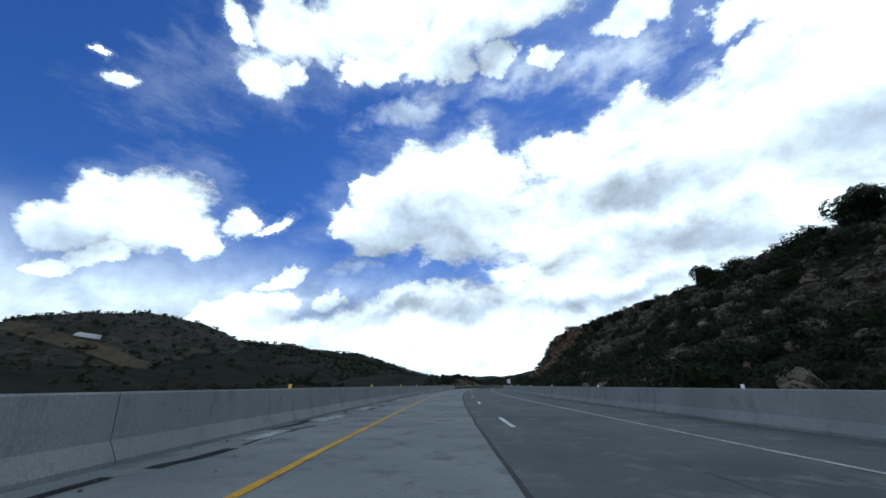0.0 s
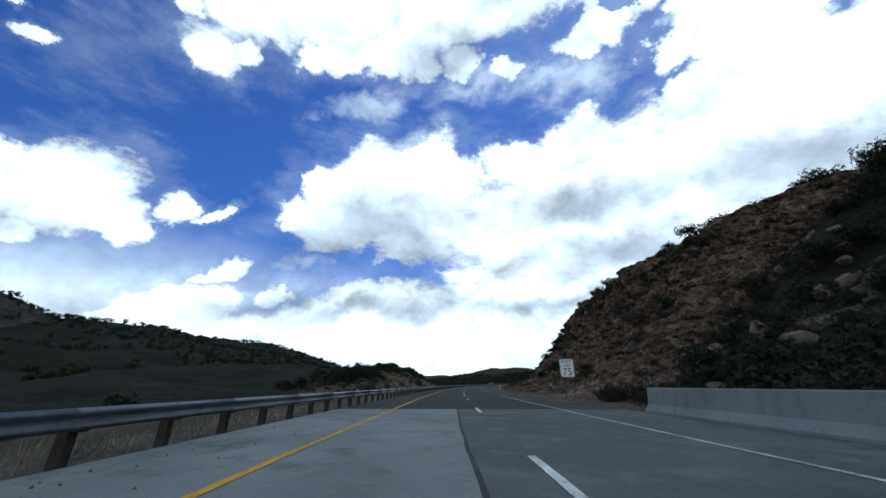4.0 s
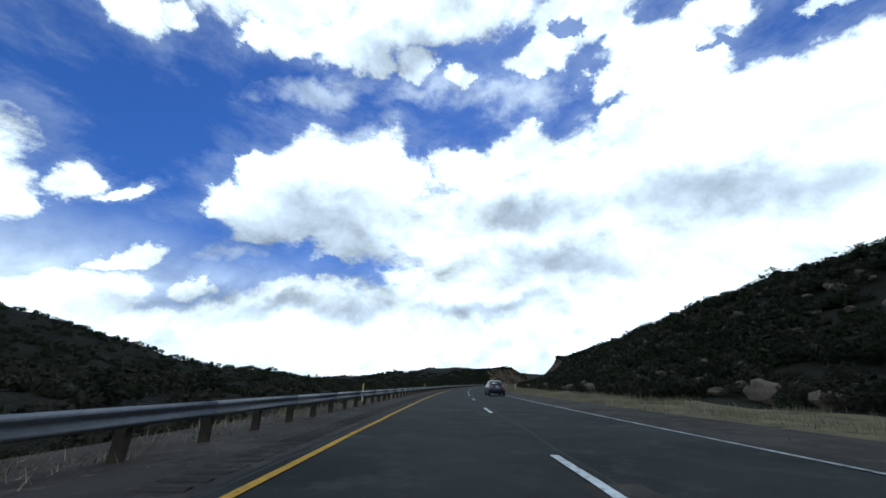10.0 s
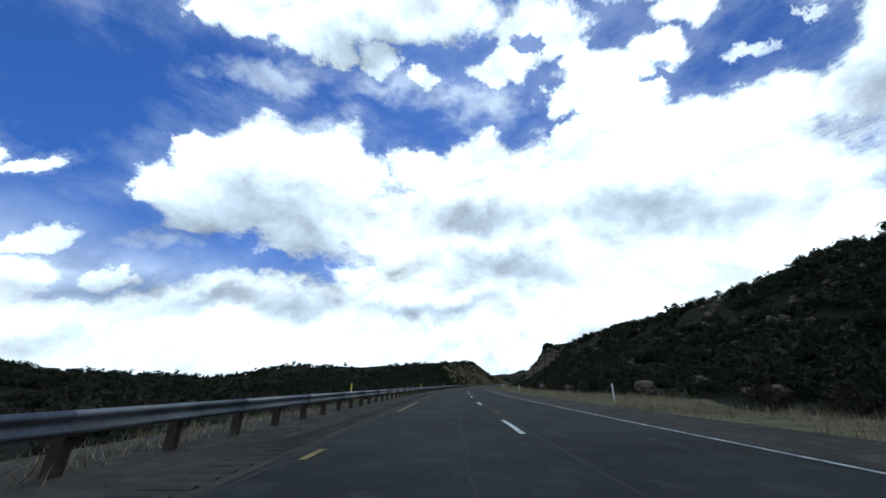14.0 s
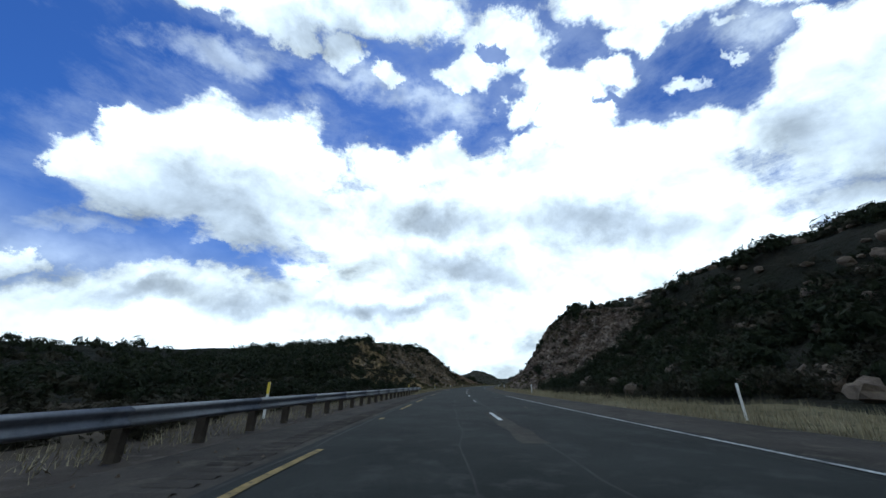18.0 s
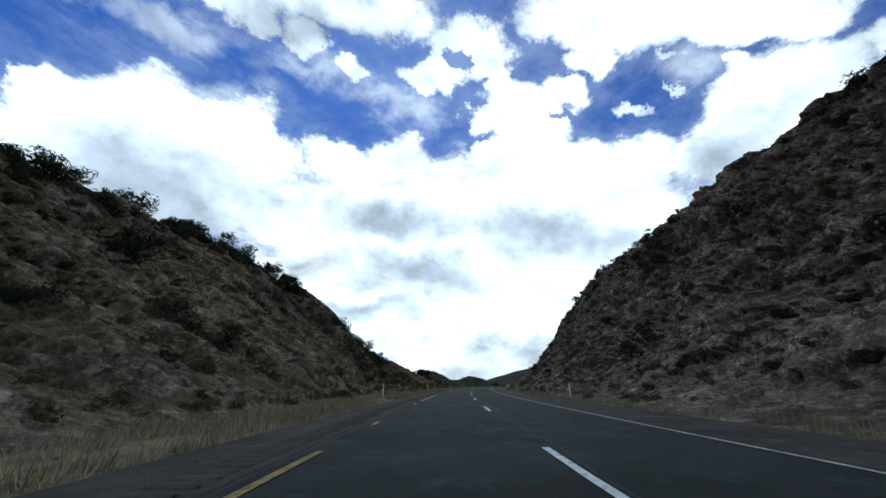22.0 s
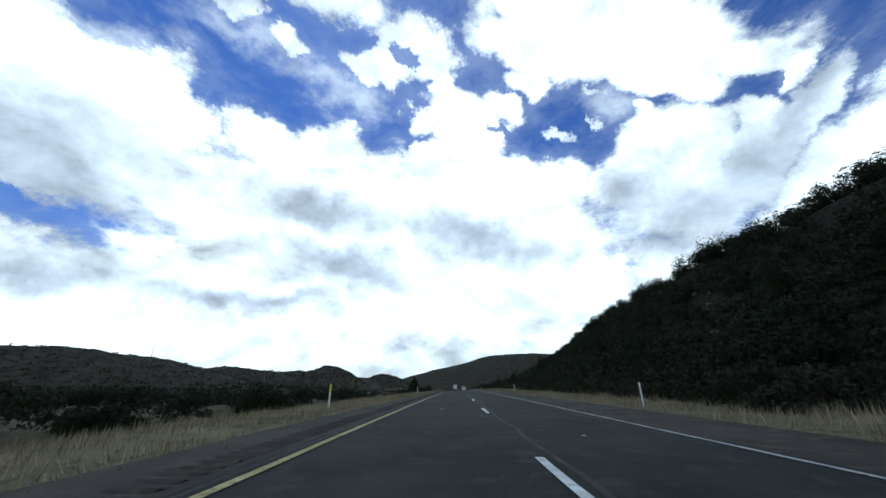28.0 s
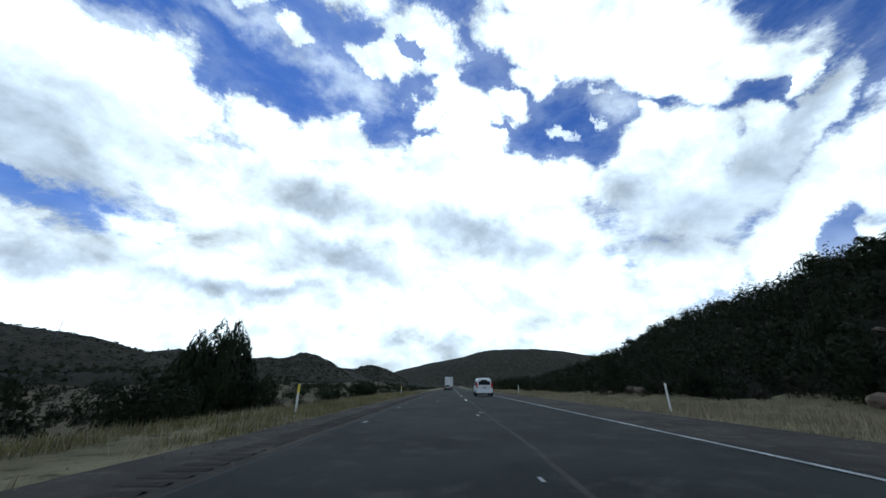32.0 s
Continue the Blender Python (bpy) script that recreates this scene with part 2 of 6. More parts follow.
sun = new("sun", bpy.data.lights.new("sun", "SUN"))
sun.data.energy, sun.data.angle, sun.data.color = 0.4, radians(14), (1.0, 0.95, 0.88)
sun.matrix_basis = look((0, 0, 0), (-math.sin(radians(SUN_TURN)), -math.cos(radians(SUN_TURN)), -math.tan(radians(SUN_UP))))

# ---- materials ----


def surface(name, dark, light, scale=0.6, fine=14.0, rough=0.9, bump=0.4, depth=0.05, third=None, spec=0.07, metal=0.0, cells=0.0, stretch=(1, 1, 1), vary=0.0, holes=0.0):
    """A worn surface: two colours in large patches, fine grain over them, a third colour in specks, relief from the grain."""
    m = bpy.data.materials.new(name)
    m.use_nodes = True
    nt = m.node_tree
    b = nt.nodes["Principled BSDF"]
    b.inputs["Roughness"].default_value, b.inputs["Metallic"].default_value = rough, metal
    b.inputs["Specular IOR Level"].default_value = spec
    tc = nt.nodes.new("ShaderNodeTexCoord")
    mp = nt.nodes.new("ShaderNodeMapping")
    mp.inputs["Scale"].default_value = stretch
    nt.links.new(tc.outputs["Object"], mp.inputs[0])

    def tex(sc, detail, ro=0.6):
        n = nt.nodes.new("ShaderNodeTexNoise")
        n.inputs["Scale"].default_value, n.inputs["Detail"].default_value, n.inputs["Roughness"].default_value = sc, detail, ro
        nt.links.new(mp.outputs[0], n.inputs["Vector"])
        return n.outputs[0]

    def ramp(v, a, bb):
        n = nt.nodes.new("ShaderNodeMapRange")
        n.inputs[1].default_value, n.inputs[2].default_value = a, bb
        nt.links.new(v, n.inputs[0])
        return n.outputs[0]

    def mix(f, a, bb, kind="MIX"):
        n = nt.nodes.new("ShaderNodeMix")
        n.data_type, n.blend_type = "RGBA", kind
        for sock, v in ((0, f), (6, a), (7, bb)):
            if isinstance(v, tuple):
                n.inputs[sock].default_value = (*v, 1)
            elif isinstance(v, (int, float)):
                n.inputs[sock].default_value = v
            else:
                nt.links.new(v, n.inputs[sock])
        return n.outputs[2]

    large, small = tex(scale, 5), tex(fine, 4, 0.7)
    colour = mix(ramp(large, 0.35, 0.65), dark, light)
    if third:
        colour = mix(ramp(tex(scale * 3.7, 6, 0.7), 0.52, 0.66), colour, third)
    relief = small
    if cells:
        # broken blocks at three sizes, each with its own tone and level
        for sc, low, high, rise in ((cells, 0.72, 1.3, 0.9), (cells * 2.6, 0.62, 1.45, 0.55), (cells * 6.5, 0.68, 1.4, 0.3)):
            wv = nt.nodes.new("ShaderNodeVectorMath")
            wv.operation = "MULTIPLY_ADD"
            nn = nt.nodes.new("ShaderNodeTexNoise")
            nn.inputs["Scale"].default_value, nn.inputs["Detail"].default_value = sc * 1.3, 5
            nt.links.new(mp.outputs[0], nn.inputs["Vector"])
            nt.links.new(nn.outputs["Color"], wv.inputs[0])
            wv.inputs[1].default_value = (0.5 / sc, 0.5 / sc, 0.5 / sc)
            nt.links.new(mp.outputs[0], wv.inputs[2])
            v = nt.nodes.new("ShaderNodeTexVoronoi")
            v.inputs["Scale"].default_value = sc
            nt.links.new(wv.outputs[0], v.inputs["Vector"])
            sep = nt.nodes.new("ShaderNodeSeparateColor")
            nt.links.new(v.outputs["Color"], sep.inputs[0])
            k = nt.nodes.new("ShaderNodeMapRange")
            k.inputs[3].default_value, k.inputs[4].default_value = low, high
            nt.links.new(sep.outputs[0], k.inputs[0])
            sv = nt.nodes.new("ShaderNodeVectorMath")
            sv.operation = "SCALE"
            nt.links.new(colour, sv.inputs[0])
            nt.links.new(k.outputs[0], sv.inputs["Scale"])
            colour = sv.outputs[0]
            n = nt.nodes.new("ShaderNodeMath")
            n.operation = "MULTIPLY_ADD"
            nt.links.new(sep.outputs[1], n.inputs[0])
            n.inputs[1].default_value = rise
            nt.links.new(relief, n.inputs[2])
            relief = n.outputs[0]
        # here and there a thin joint between blocks is coloured dark brown
        for sc, wide, low, high in ((cells * 0.5, 0.035, 0.46, 0.6), (cells * 1.7, 0.05, 0.5, 0.62)):
            v = nt.nodes.new("ShaderNodeTexVoronoi")
            v.feature = "DISTANCE_TO_EDGE"
            v.inputs["Scale"].default_value = sc
            nn = nt.nodes.new("ShaderNodeTexNoise")
            nn.inputs["Scale"].default_value, nn.inputs["Detail"].default_value, nn.inputs["Roughness"].default_value = sc * 1.6, 7, 0.7
            nt.links.new(mp.outputs[0], nn.inputs["Vector"])
            bent = nt.nodes.new("ShaderNodeVectorMath")
            bent.operation = "MULTIPLY_ADD"
            nt.links.new(nn.outputs["Color"], bent.inputs[0])
            bent.inputs[1].default_value = (0.9 / sc, 0.9 / sc, 0.9 / sc)
            nt.links.new(mp.outputs[0], bent.inputs[2])
            nt.links.new(bent.outputs[0], v.inputs["Vector"])
            joint = ramp(v.outputs["Distance"], wide, 0.0)
            where = ramp(tex(sc * 0.6, 4, 0.65), low, high)
            n = nt.nodes.new("ShaderNodeMath")
            n.operation = "MULTIPLY"
            nt.links.new(joint, n.inputs[0])
            nt.links.new(where, n.inputs[1])
            colour = mix(n.outputs[0], colour, (0.026, 0.021, 0.016))
        # lichen and dust in patches
        colour = mix(ramp(tex(scale * 5.5, 8, 0.75), 0.52, 0.68), colour, (0.05, 0.048, 0.03))
    grain = ramp(small, 0.2, 0.8)
    g = nt.nodes.new("ShaderNodeMapRange")
    g.inputs[3].default_value, g.inputs[4].default_value = 0.72, 1.28
    nt.links.new(grain, g.inputs[0])
    s = nt.nodes.new("ShaderNodeVectorMath")
    s.operation = "SCALE"
    nt.links.new(colour, s.inputs[0])
    if vary:
        oi = nt.nodes.new("ShaderNodeNewGeometry")
        k = nt.nodes.new("ShaderNodeMapRange")
        k.inputs[3].default_value, k.inputs[4].default_value = 1 - vary, 1 + vary
        nt.links.new(oi.outputs["Random Per Island"], k.inputs[0])
        kk = nt.nodes.new("ShaderNodeMath")
        kk.operation = "MULTIPLY"
        nt.links.new(k.outputs[0], kk.inputs[0])
        nt.links.new(g.outputs[0], kk.inputs[1])
        nt.links.new(kk.outputs[0], s.inputs["Scale"])
    else:
        nt.links.new(g.outputs[0], s.inputs["Scale"])
    nt.links.new(s.outputs[0], b.inputs["Base Color"])
    if bump:
        bp = nt.nodes.new("ShaderNodeBump")
        bp.inputs["Strength"].default_value, bp.inputs["Distance"].default_value = bump, depth
        nt.links.new(relief, bp.inputs["Height"])
        nt.links.new(bp.outputs[0], b.inputs["Normal"])
    if holes:
        # a leaf clump is broken into many small leaves with gaps between them
        n = nt.nodes.new("ShaderNodeMath")
        n.operation = "LESS_THAN"
        nt.links.new(tex(holes, 4, 0.75), n.inputs[0])
        n.inputs[1].default_value = 0.55
        nt.links.new(n.outputs[0], b.inputs["Alpha"])
    return m


def plain(name, colour, rough=0.5, metal=0.0, coat=0.0, emit=None):
    m = bpy.data.materials.new(name)
    m.use_nodes = True
    b = m.node_tree.nodes["Principled BSDF"]
    b.inputs["Base Color"].default_value = (*colour, 1)
    b.inputs["Roughness"].default_value, b.inputs["Metallic"].default_value, b.inputs["Coat Weight"].default_value = rough, metal, coat
    return m


asphalt = surface("asphalt", (0.0145, 0.0165, 0.0155), (0.0275, 0.0305, 0.0285), 0.35, 38, 0.86, 0.7, 0.014, (0.037, 0.039, 0.037), stretch=(1, 1, 1))
shoulder_asphalt = surface("shoulder_asphalt", (0.03, 0.027, 0.023), (0.055, 0.049, 0.042), 0.5, 30, 0.93, 0.6, 0.02, (0.07, 0.061, 0.05))
deck_concrete = surface("deck_concrete", (0.13, 0.14, 0.135), (0.19, 0.2, 0.19), 0.3, 35, 0.85, 0.35, 0.01, (0.1, 0.105, 0.1))
deck_dark = surface("deck_dark", (0.06, 0.066, 0.066), (0.09, 0.097, 0.095), 0.3, 35, 0.85, 0.35, 0.01, (0.115, 0.12, 0.115))
tar = surface("tar", (0.012, 0.012, 0.013), (0.03, 0.03, 0.03), 2, 25, 0.7, 0.3, 0.01)
concrete = surface("barrier_concrete", (0.15, 0.16, 0.16), (0.2, 0.21, 0.21), 0.4, 34, 0.88, 0.1, 0.01, (0.135, 0.142, 0.14), stretch=(1, 1, 0.5))
soil = surface("soil", (0.036, 0.029, 0.02), (0.075, 0.06, 0.04), 0.09, 3.5, 0.97, 0.7, 0.25, (0.036, 0.034, 0.02))
gravel = surface("gravel", (0.045, 0.038, 0.031), (0.08, 0.067, 0.054), 0.6, 22, 0.97, 0.8, 0.05, (0.1, 0.087, 0.073))
rock = surface("rock", (0.09, 0.066, 0.049), (0.175, 0.136, 0.104), 0.13, 5.5, 0.95, 1.0, 0.4, (0.26, 0.215, 0.175), cells=1.0, stretch=(1, 1, 0.75))
red_rock = surface("red_rock", (0.078, 0.047, 0.032), (0.15, 0.1, 0.07), 0.14, 5.5, 0.95, 1.0, 0.4, (0.19, 0.145, 0.108), cells=0.9, stretch=(1, 1, 0.8))
red_earth = surface("red_earth", (0.075, 0.048, 0.029), (0.14, 0.088, 0.05), 0.16, 9.0, 0.97, 1.0, 0.15, (0.07, 0.06, 0.042))
ochre_rock = surface("ochre_rock", (0.09, 0.07, 0.046), (0.185, 0.138, 0.085), 0.11, 5.5, 0.95, 1.0, 0.4, (0.19, 0.168, 0.14), cells=1.0, stretch=(1, 1, 0.8))
# yellower ochre, raised in tone so the light on the nose is in its colour
lit_ochre = surface("lit_ochre", (0.17, 0.12, 0.058), (0.32, 0.235, 0.12), 0.12, 5.5, 0.95, 1.0, 0.4, (0.22, 0.19, 0.15), cells=1.0, stretch=(1, 1, 0.8))
hill_rock = surface("hill_rock", (0.045, 0.039, 0.03), (0.1, 0.085, 0.066), 0.15, 5.5, 0.95, 1.0, 0.4, (0.17, 0.148, 0.118), cells=0.9, stretch=(1, 1, 0.75))
stone = surface("stone", (0.075, 0.06, 0.045), (0.15, 0.12, 0.092), 0.8, 7, 0.93, 0.8, 0.08)
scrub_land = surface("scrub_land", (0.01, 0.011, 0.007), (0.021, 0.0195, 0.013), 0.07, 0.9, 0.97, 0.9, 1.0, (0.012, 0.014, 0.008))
far_scrub = surface("far_scrub", (0.03, 0.03, 0.023), (0.058, 0.053, 0.041), 0.06, 0.45, 0.97, 0.9, 4, (0.007, 0.01, 0.006))
leaf_dark = surface("leaf_dark", (0.01, 0.015, 0.007), (0.027, 0.033, 0.016), 0.6, 16, 0.8, 1.0, 0.12, vary=0.16, holes=14.0)
leaf_grey = surface("leaf_grey", (0.022, 0.023, 0.014), (0.052, 0.048, 0.032), 0.6, 16, 0.85, 1.0, 0.12, vary=0.16, holes=15.0)
leaf_olive = surface("leaf_olive", (0.05, 0.05, 0.022), (0.105, 0.095, 0.045), 0.6, 16, 0.85, 1.0, 0.12, vary=0.2, holes=15.0)
turf = surface("turf", (0.1, 0.088, 0.05), (0.2, 0.175, 0.1), 0.35, 18, 0.95, 0.9, 0.08, (0.045, 0.045, 0.025))
field = surface("field", (0.052, 0.045, 0.028), (0.1, 0.084, 0.052), 0.06, 9, 0.96, 0.8, 0.06, (0.038, 0.036, 0.022))
dry_grass = surface("dry_grass", (0.15, 0.13, 0.078), (0.26, 0.225, 0.14), 0.25, 6, 0.9, 0, vary=0.35)
green_grass = surface("green_grass", (0.09, 0.085, 0.035), (0.17, 0.15, 0.065), 0.25, 6, 0.9, 0, vary=0.35)
bark = surface("bark", (0.035, 0.027, 0.02), (0.075, 0.058, 0.044), 1.5, 12, 0.95, 0.6, 0.04)
galvanised = surface("galvanised", (0.085, 0.092, 0.108), (0.135, 0.142, 0.16), 0.4, 9, 0.5, 0.08, 0.01, (0.07, 0.075, 0.085), metal=0.5)
post_wood = surface("post_wood", (0.03, 0.025, 0.02), (0.055, 0.046, 0.036), 1.2, 14, 0.95, 0.5, 0.02)
yellow_paint = surface("yellow_paint", (0.36, 0.2, 0.02), (0.5, 0.29, 0.03), 1.2, 26, 0.75, 0.3, 0.005, (0.2, 0.13, 0.04))
worn_yellow = surface("worn_yellow", (0.16, 0.12, 0.05), (0.3, 0.22, 0.09), 2.5, 26, 0.8, 0.3, 0.005, (0.05, 0.047, 0.04))
white_paint = surface("white_paint", (0.42, 0.43, 0.42), (0.62, 0.63, 0.61), 1.4, 26, 0.75, 0.3, 0.005, (0.2, 0.2, 0.2))
edge_white = surface("edge_white", (0.2, 0.2, 0.2), (0.42, 0.43, 0.42), 1.6, 26, 0.75, 0.3, 0.005, (0.09, 0.09, 0.09))
pale_yellow = surface("pale_yellow", (0.27, 0.23, 0.1), (0.4, 0.35, 0.17), 1.4, 26, 0.78, 0.3, 0.005, (0.12, 0.1, 0.05))
patch_concrete = surface("patch_concrete", (0.24, 0.25, 0.24), (0.33, 0.34, 0.33), 1.5, 30, 0.85, 0.35, 0.01, (0.15, 0.155, 0.15))
worn_white = surface("worn_white", (0.12, 0.12, 0.12), (0.36, 0.36, 0.35), 1.1, 20, 0.8, 0.3, 0.005, (0.05, 0.05, 0.05))


# ---- helpers for meshes ----
def hash2(ix, iy, seed):
    v = np.sin(ix * 127.1 + iy * 311.7 + seed * 74.7) * 43758.5453
    return v - np.floor(v)


def value_noise(x, y, seed=0):
    ix, iy = np.floor(x), np.floor(y)
    fx, fy = x - ix, y - iy
    fx, fy = fx * fx * (3 - 2 * fx), fy * fy * (3 - 2 * fy)
    a, b = hash2(ix, iy, seed), hash2(ix + 1, iy, seed)
    c, d = hash2(ix, iy + 1, seed), hash2(ix + 1, iy + 1, seed)
    return (a + (b - a) * fx) * (1 - fy) + (c + (d - c) * fx) * fy - 0.5


def fbm(x, y, octaves=4, seed=0):
    total, amp = 0, 1.0
    for o in range(octaves):
        total = total + amp * value_noise(x * 2 ** o, y * 2 ** o, seed + o * 13)
        amp *= 0.5
    return total


def blocks(x, y, seed=0):
    """Broken rock: a level and a tilt of its own for each irregular block."""
    ix, iy = np.floor(x), np.floor(y)
    best, second, out = np.full(x.shape, 9.0), np.full(x.shape, 9.0), np.zeros(x.shape)
    for dx in (-1, 0, 1):
        for dy in (-1, 0, 1):
            cx, cy = ix + dx, iy + dy
            px, py = cx + hash2(cx, cy, seed), cy + hash2(cx, cy, seed + 1)
            d = (px - x) ** 2 + (py - y) ** 2
            level = hash2(cx, cy, seed + 2) - 0.5 + (x - px) * (hash2(cx, cy, seed + 3) - 0.5) * 0.9 + (y - py) * (hash2(cx, cy, seed + 4) - 0.5) * 0.9
            out = np.where(d < best, level, out)
            second = np.where(d < best, best, np.minimum(second, d))
            best = np.minimum(d, best)
    # open cracks run between the blocks
    return out - 0.45 * np.clip(1 - (np.sqrt(second) - np.sqrt(best)) / 0.14, 0, 1)


def mesh_of(name, verts, faces, material, smooth_shade=False):
    me = bpy.data.meshes.new(name)
    verts, faces = np.asarray(verts, float), np.asarray(faces, int)
    n, k = faces.shape
    me.vertices.add(len(verts))
    me.vertices.foreach_set("co", verts.ravel())
    me.loops.add(n * k)
    me.loops.foreach_set("vertex_index", faces.ravel())
    me.polygons.add(n)
    me.polygons.foreach_set("loop_start", np.arange(n) * k)
    me.polygons.foreach_set("use_smooth", np.full(n, smooth_shade))
    me.materials.append(material)
    me.update(calc_edges=True)
    return me


def sheet(name, grid, material, smooth_shade=True):
    """One mesh from a grid of places (rows, columns, 3)."""
    n, m = grid.shape[:2]
    i = np.arange(n * m).reshape(n, m)
    quads = np.stack([i[:-1, :-1], i[:-1, 1:], i[1:, 1:], i[1:, :-1]], -1).reshape(-1, 4)
    return new(name, mesh_of(name, grid.reshape(-1, 3), quads, material, smooth_shade))


def part(name, mesh, parent, label="", m=None):
    """A mesh (or bmesh with its material) as one part under a thing."""
    ob = new(name, mesh)
    ob.parent = parent
    if m is not None:
        ob.matrix_basis = m
    return tagged(ob, label)


def thing(name, m, label, category, group="", kind=""):
    ob = new(name)
    ob.matrix_basis = m
    ob.empty_display_size = 0.2
    return tagged(ob, label, category, group, kind)


def from_bm(name, bm, material, smooth_shade=False):
    me = bpy.data.meshes.new(name)
    bmesh.ops.recalc_face_normals(bm, faces=bm.faces)
    bm.to_mesh(me)
    bm.free()
    me.materials.append(material)
    me.polygons.foreach_set("use_smooth", np.full(len(me.polygons), smooth_shade))
    return me


def box(name, size, centre, material, bevel=0.0, taper=1.0):
    """A bevelled block; taper narrows its top."""
    bm = bmesh.new()
    bmesh.ops.create_cube(bm, size=1)
    for v in bm.verts:
        k = taper if v.co.z > 0 else 1
        v.co = Vector((v.co.x * size[0] * k + centre[0], v.co.y * size[1] * k + centre[1], v.co.z * size[2] + centre[2]))
    if bevel:
        bmesh.ops.bevel(bm, geom=bm.edges[:], offset=bevel, segments=2, affect="EDGES", profile=0.5)
    return from_bm(name, bm, material)


def rod(name, a, b, r0, r1, material, sides=8):
    """A tapered rod from a to b."""
    a, b = Vector(a), Vector(b)
    bm = bmesh.new()
    m = Matrix.Translation((a + b) / 2) @ (b - a).to_track_quat("Z", "Y").to_matrix().to_4x4()
    bmesh.ops.create_cone(bm, cap_ends=True, segments=sides, radius1=r0, radius2=r1, depth=(b - a).length, matrix=m)
    return from_bm(name, bm, material, True)

# ---- the land: heights by distance along the road and metres to the side ----
# distance, foot of slope, crest, crest height, height at 120 m, height at 260 m
RIGHT_A = [(-120, 11, 48, 18, 26, 20), (0, 11, 48, 20, 28, 22), (60, 11, 48, 21, 28, 22), (100, 11, 47, 22, 29, 23), (122, 11, 46, 23, 29, 24), (150, 12, 38, 21.5, 28, 24),
           (178, 12.2, 34, 22.5, 26, 22), (200, 12.5, 33, 21, 24, 22), (215, 12.5, 32, 18.5, 22, 22), (234, 12.5, 31, 13, 20, 24), (256, 16, 42, 5, 22, 28), (300, 18, 60, 12, 32, 36), (400, 18, 60, 17, 36, 42),
           (500, 16, 60, 19.5, 34, 38), (590, 14, 52, 20, 32, 34)]
RIGHT_B = [(615, 11.5, 42, 19, 30, 32), (635, 10.5, 37, 22.5, 30, 34), (655, 10.2, 36, 25, 30, 34), (700, 10.2, 36, 27, 30, 36), (745, 10.2, 34, 27.5, 30, 40),
           (775, 10.5, 31.5, 23, 31, 42), (800, 11, 32, 18, 32, 44), (830, 12, 46, 17, 42, 55), (885, 14, 50, 26.5, 42, 52), (920, 15, 52, 26.5, 40, 50), (945, 15, 54, 22.6, 36, 46), (1000, 15, 56, 22, 32, 40), (1040, 16, 58, 20.5, 28, 34),
           (1080, 17, 62, 15, 20, 24), (1180, 20, 80, 8, 11, 16), (1300, 20, 80, 6, 10, 14), (3000, 20, 80, 6, 8, 10)]
LEFT_A = [(-120, 7, 16, -7, -14, 10), (90, 7, 16, -6, -12, 16), (125, 8, 15, -1, -6, 14), (150, 7.5, 16, 0.2, -3, 14), (170, 7.5, 17, 1.4, -1, 16), (188, 7.5, 18, 3.8, 1, 16), (212, 7.5, 18.5, 5.2, 6, 24),
          (245, 7.5, 18, 4.2, 9, 34), (260, 7, 16, -1.5, 10, 38), (330, 7, 14, -3, 6, 42), (420, 7, 14, -3, 0, 42), (480, 7, 15, -2.5, 0, 28), (530, 7, 16, -1.5, 1, 16)]
LEFT_B = [(560, 7.5, 18, 0.5, 3, 12), (580, 7.5, 17, 3.5, 3, 4), (595, 7.8, 22, 7.0, 5, 4), (610, 8, 26, 10.2, 6, 4), (626, 8, 29, 12.8, 7, 4), (650, 8, 30, 14.6, 8, 4),
          (680, 8, 29.5, 16.2, 8, 4), (700, 8, 29, 17.8, 8, 4), (715, 8, 28, 17.2, 7, 4), (726, 8, 27, 14.0, 5, 3), (738, 8, 24, 9.8, 3.5, 2), (748, 8, 20.5, 7.0, 2.5, 2), (762, 8, 18, 5.2, 2, 1),
          (777, 8, 17, 3.8, 1.5, 0), (790, 8, 17.5, 2.4, 1, 0), (806, 8, 18, 1.0, -1, -1), (840, 7, 16, -1.2, -4, -3),
          (940, 7, 16, -1.6, -6, -3), (1050, 7, 16, -1.0, -5, -2), (1300, 7, 20, -1, -3, 4), (3000, 7, 20, -1, -2, 4)]
RIGHT, LEFT = np.array(RIGHT_A + RIGHT_B, float), np.array(LEFT_A + LEFT_B, float)
# rock faces: side, start, end, table
CUTS = [(1, 138, 258), (-1, 160, 256), (1, 602, 842), (-1, 572, 812)]
# a face is gentle at its foot and steepens towards the crest
STEEPENS = {1: 1.7, -1: 1.35}


def side_row(s, side):
    a = RIGHT if side > 0 else LEFT
    return [np.interp(s, a[:, 0], a[:, i]) for i in range(1, 6)]


def side_height(s, d, side):
    foot, crest, top, mid, far = side_row(s, side)
    for cs, s0, s1 in CUTS:
        if cs == side:
            inside = np.clip((s - s0 - 2) / 6, 0, 1) * np.clip((s1 - 2 - s) / 6, 0, 1)
            d = d - 1.3 * inside * (d > foot - 1.5) * np.clip((crest + 6 - d) / 6, 0, 1)
    x = np.clip((d - foot) / (crest - foot), 0, 1)
    h = np.where(d < foot, 0.0, top * x ** STEEPENS[side])
    h = np.where(d > crest, top + (mid - top) * np.clip((d - crest) / (120 - crest), 0, 1) ** 0.8, h)
    h = np.where(d > 120, mid + (far - mid) * np.clip((d - 120) / 140, 0, 1), h)
    return np.where(d > 260, far + (d - 260) * -0.02, h)


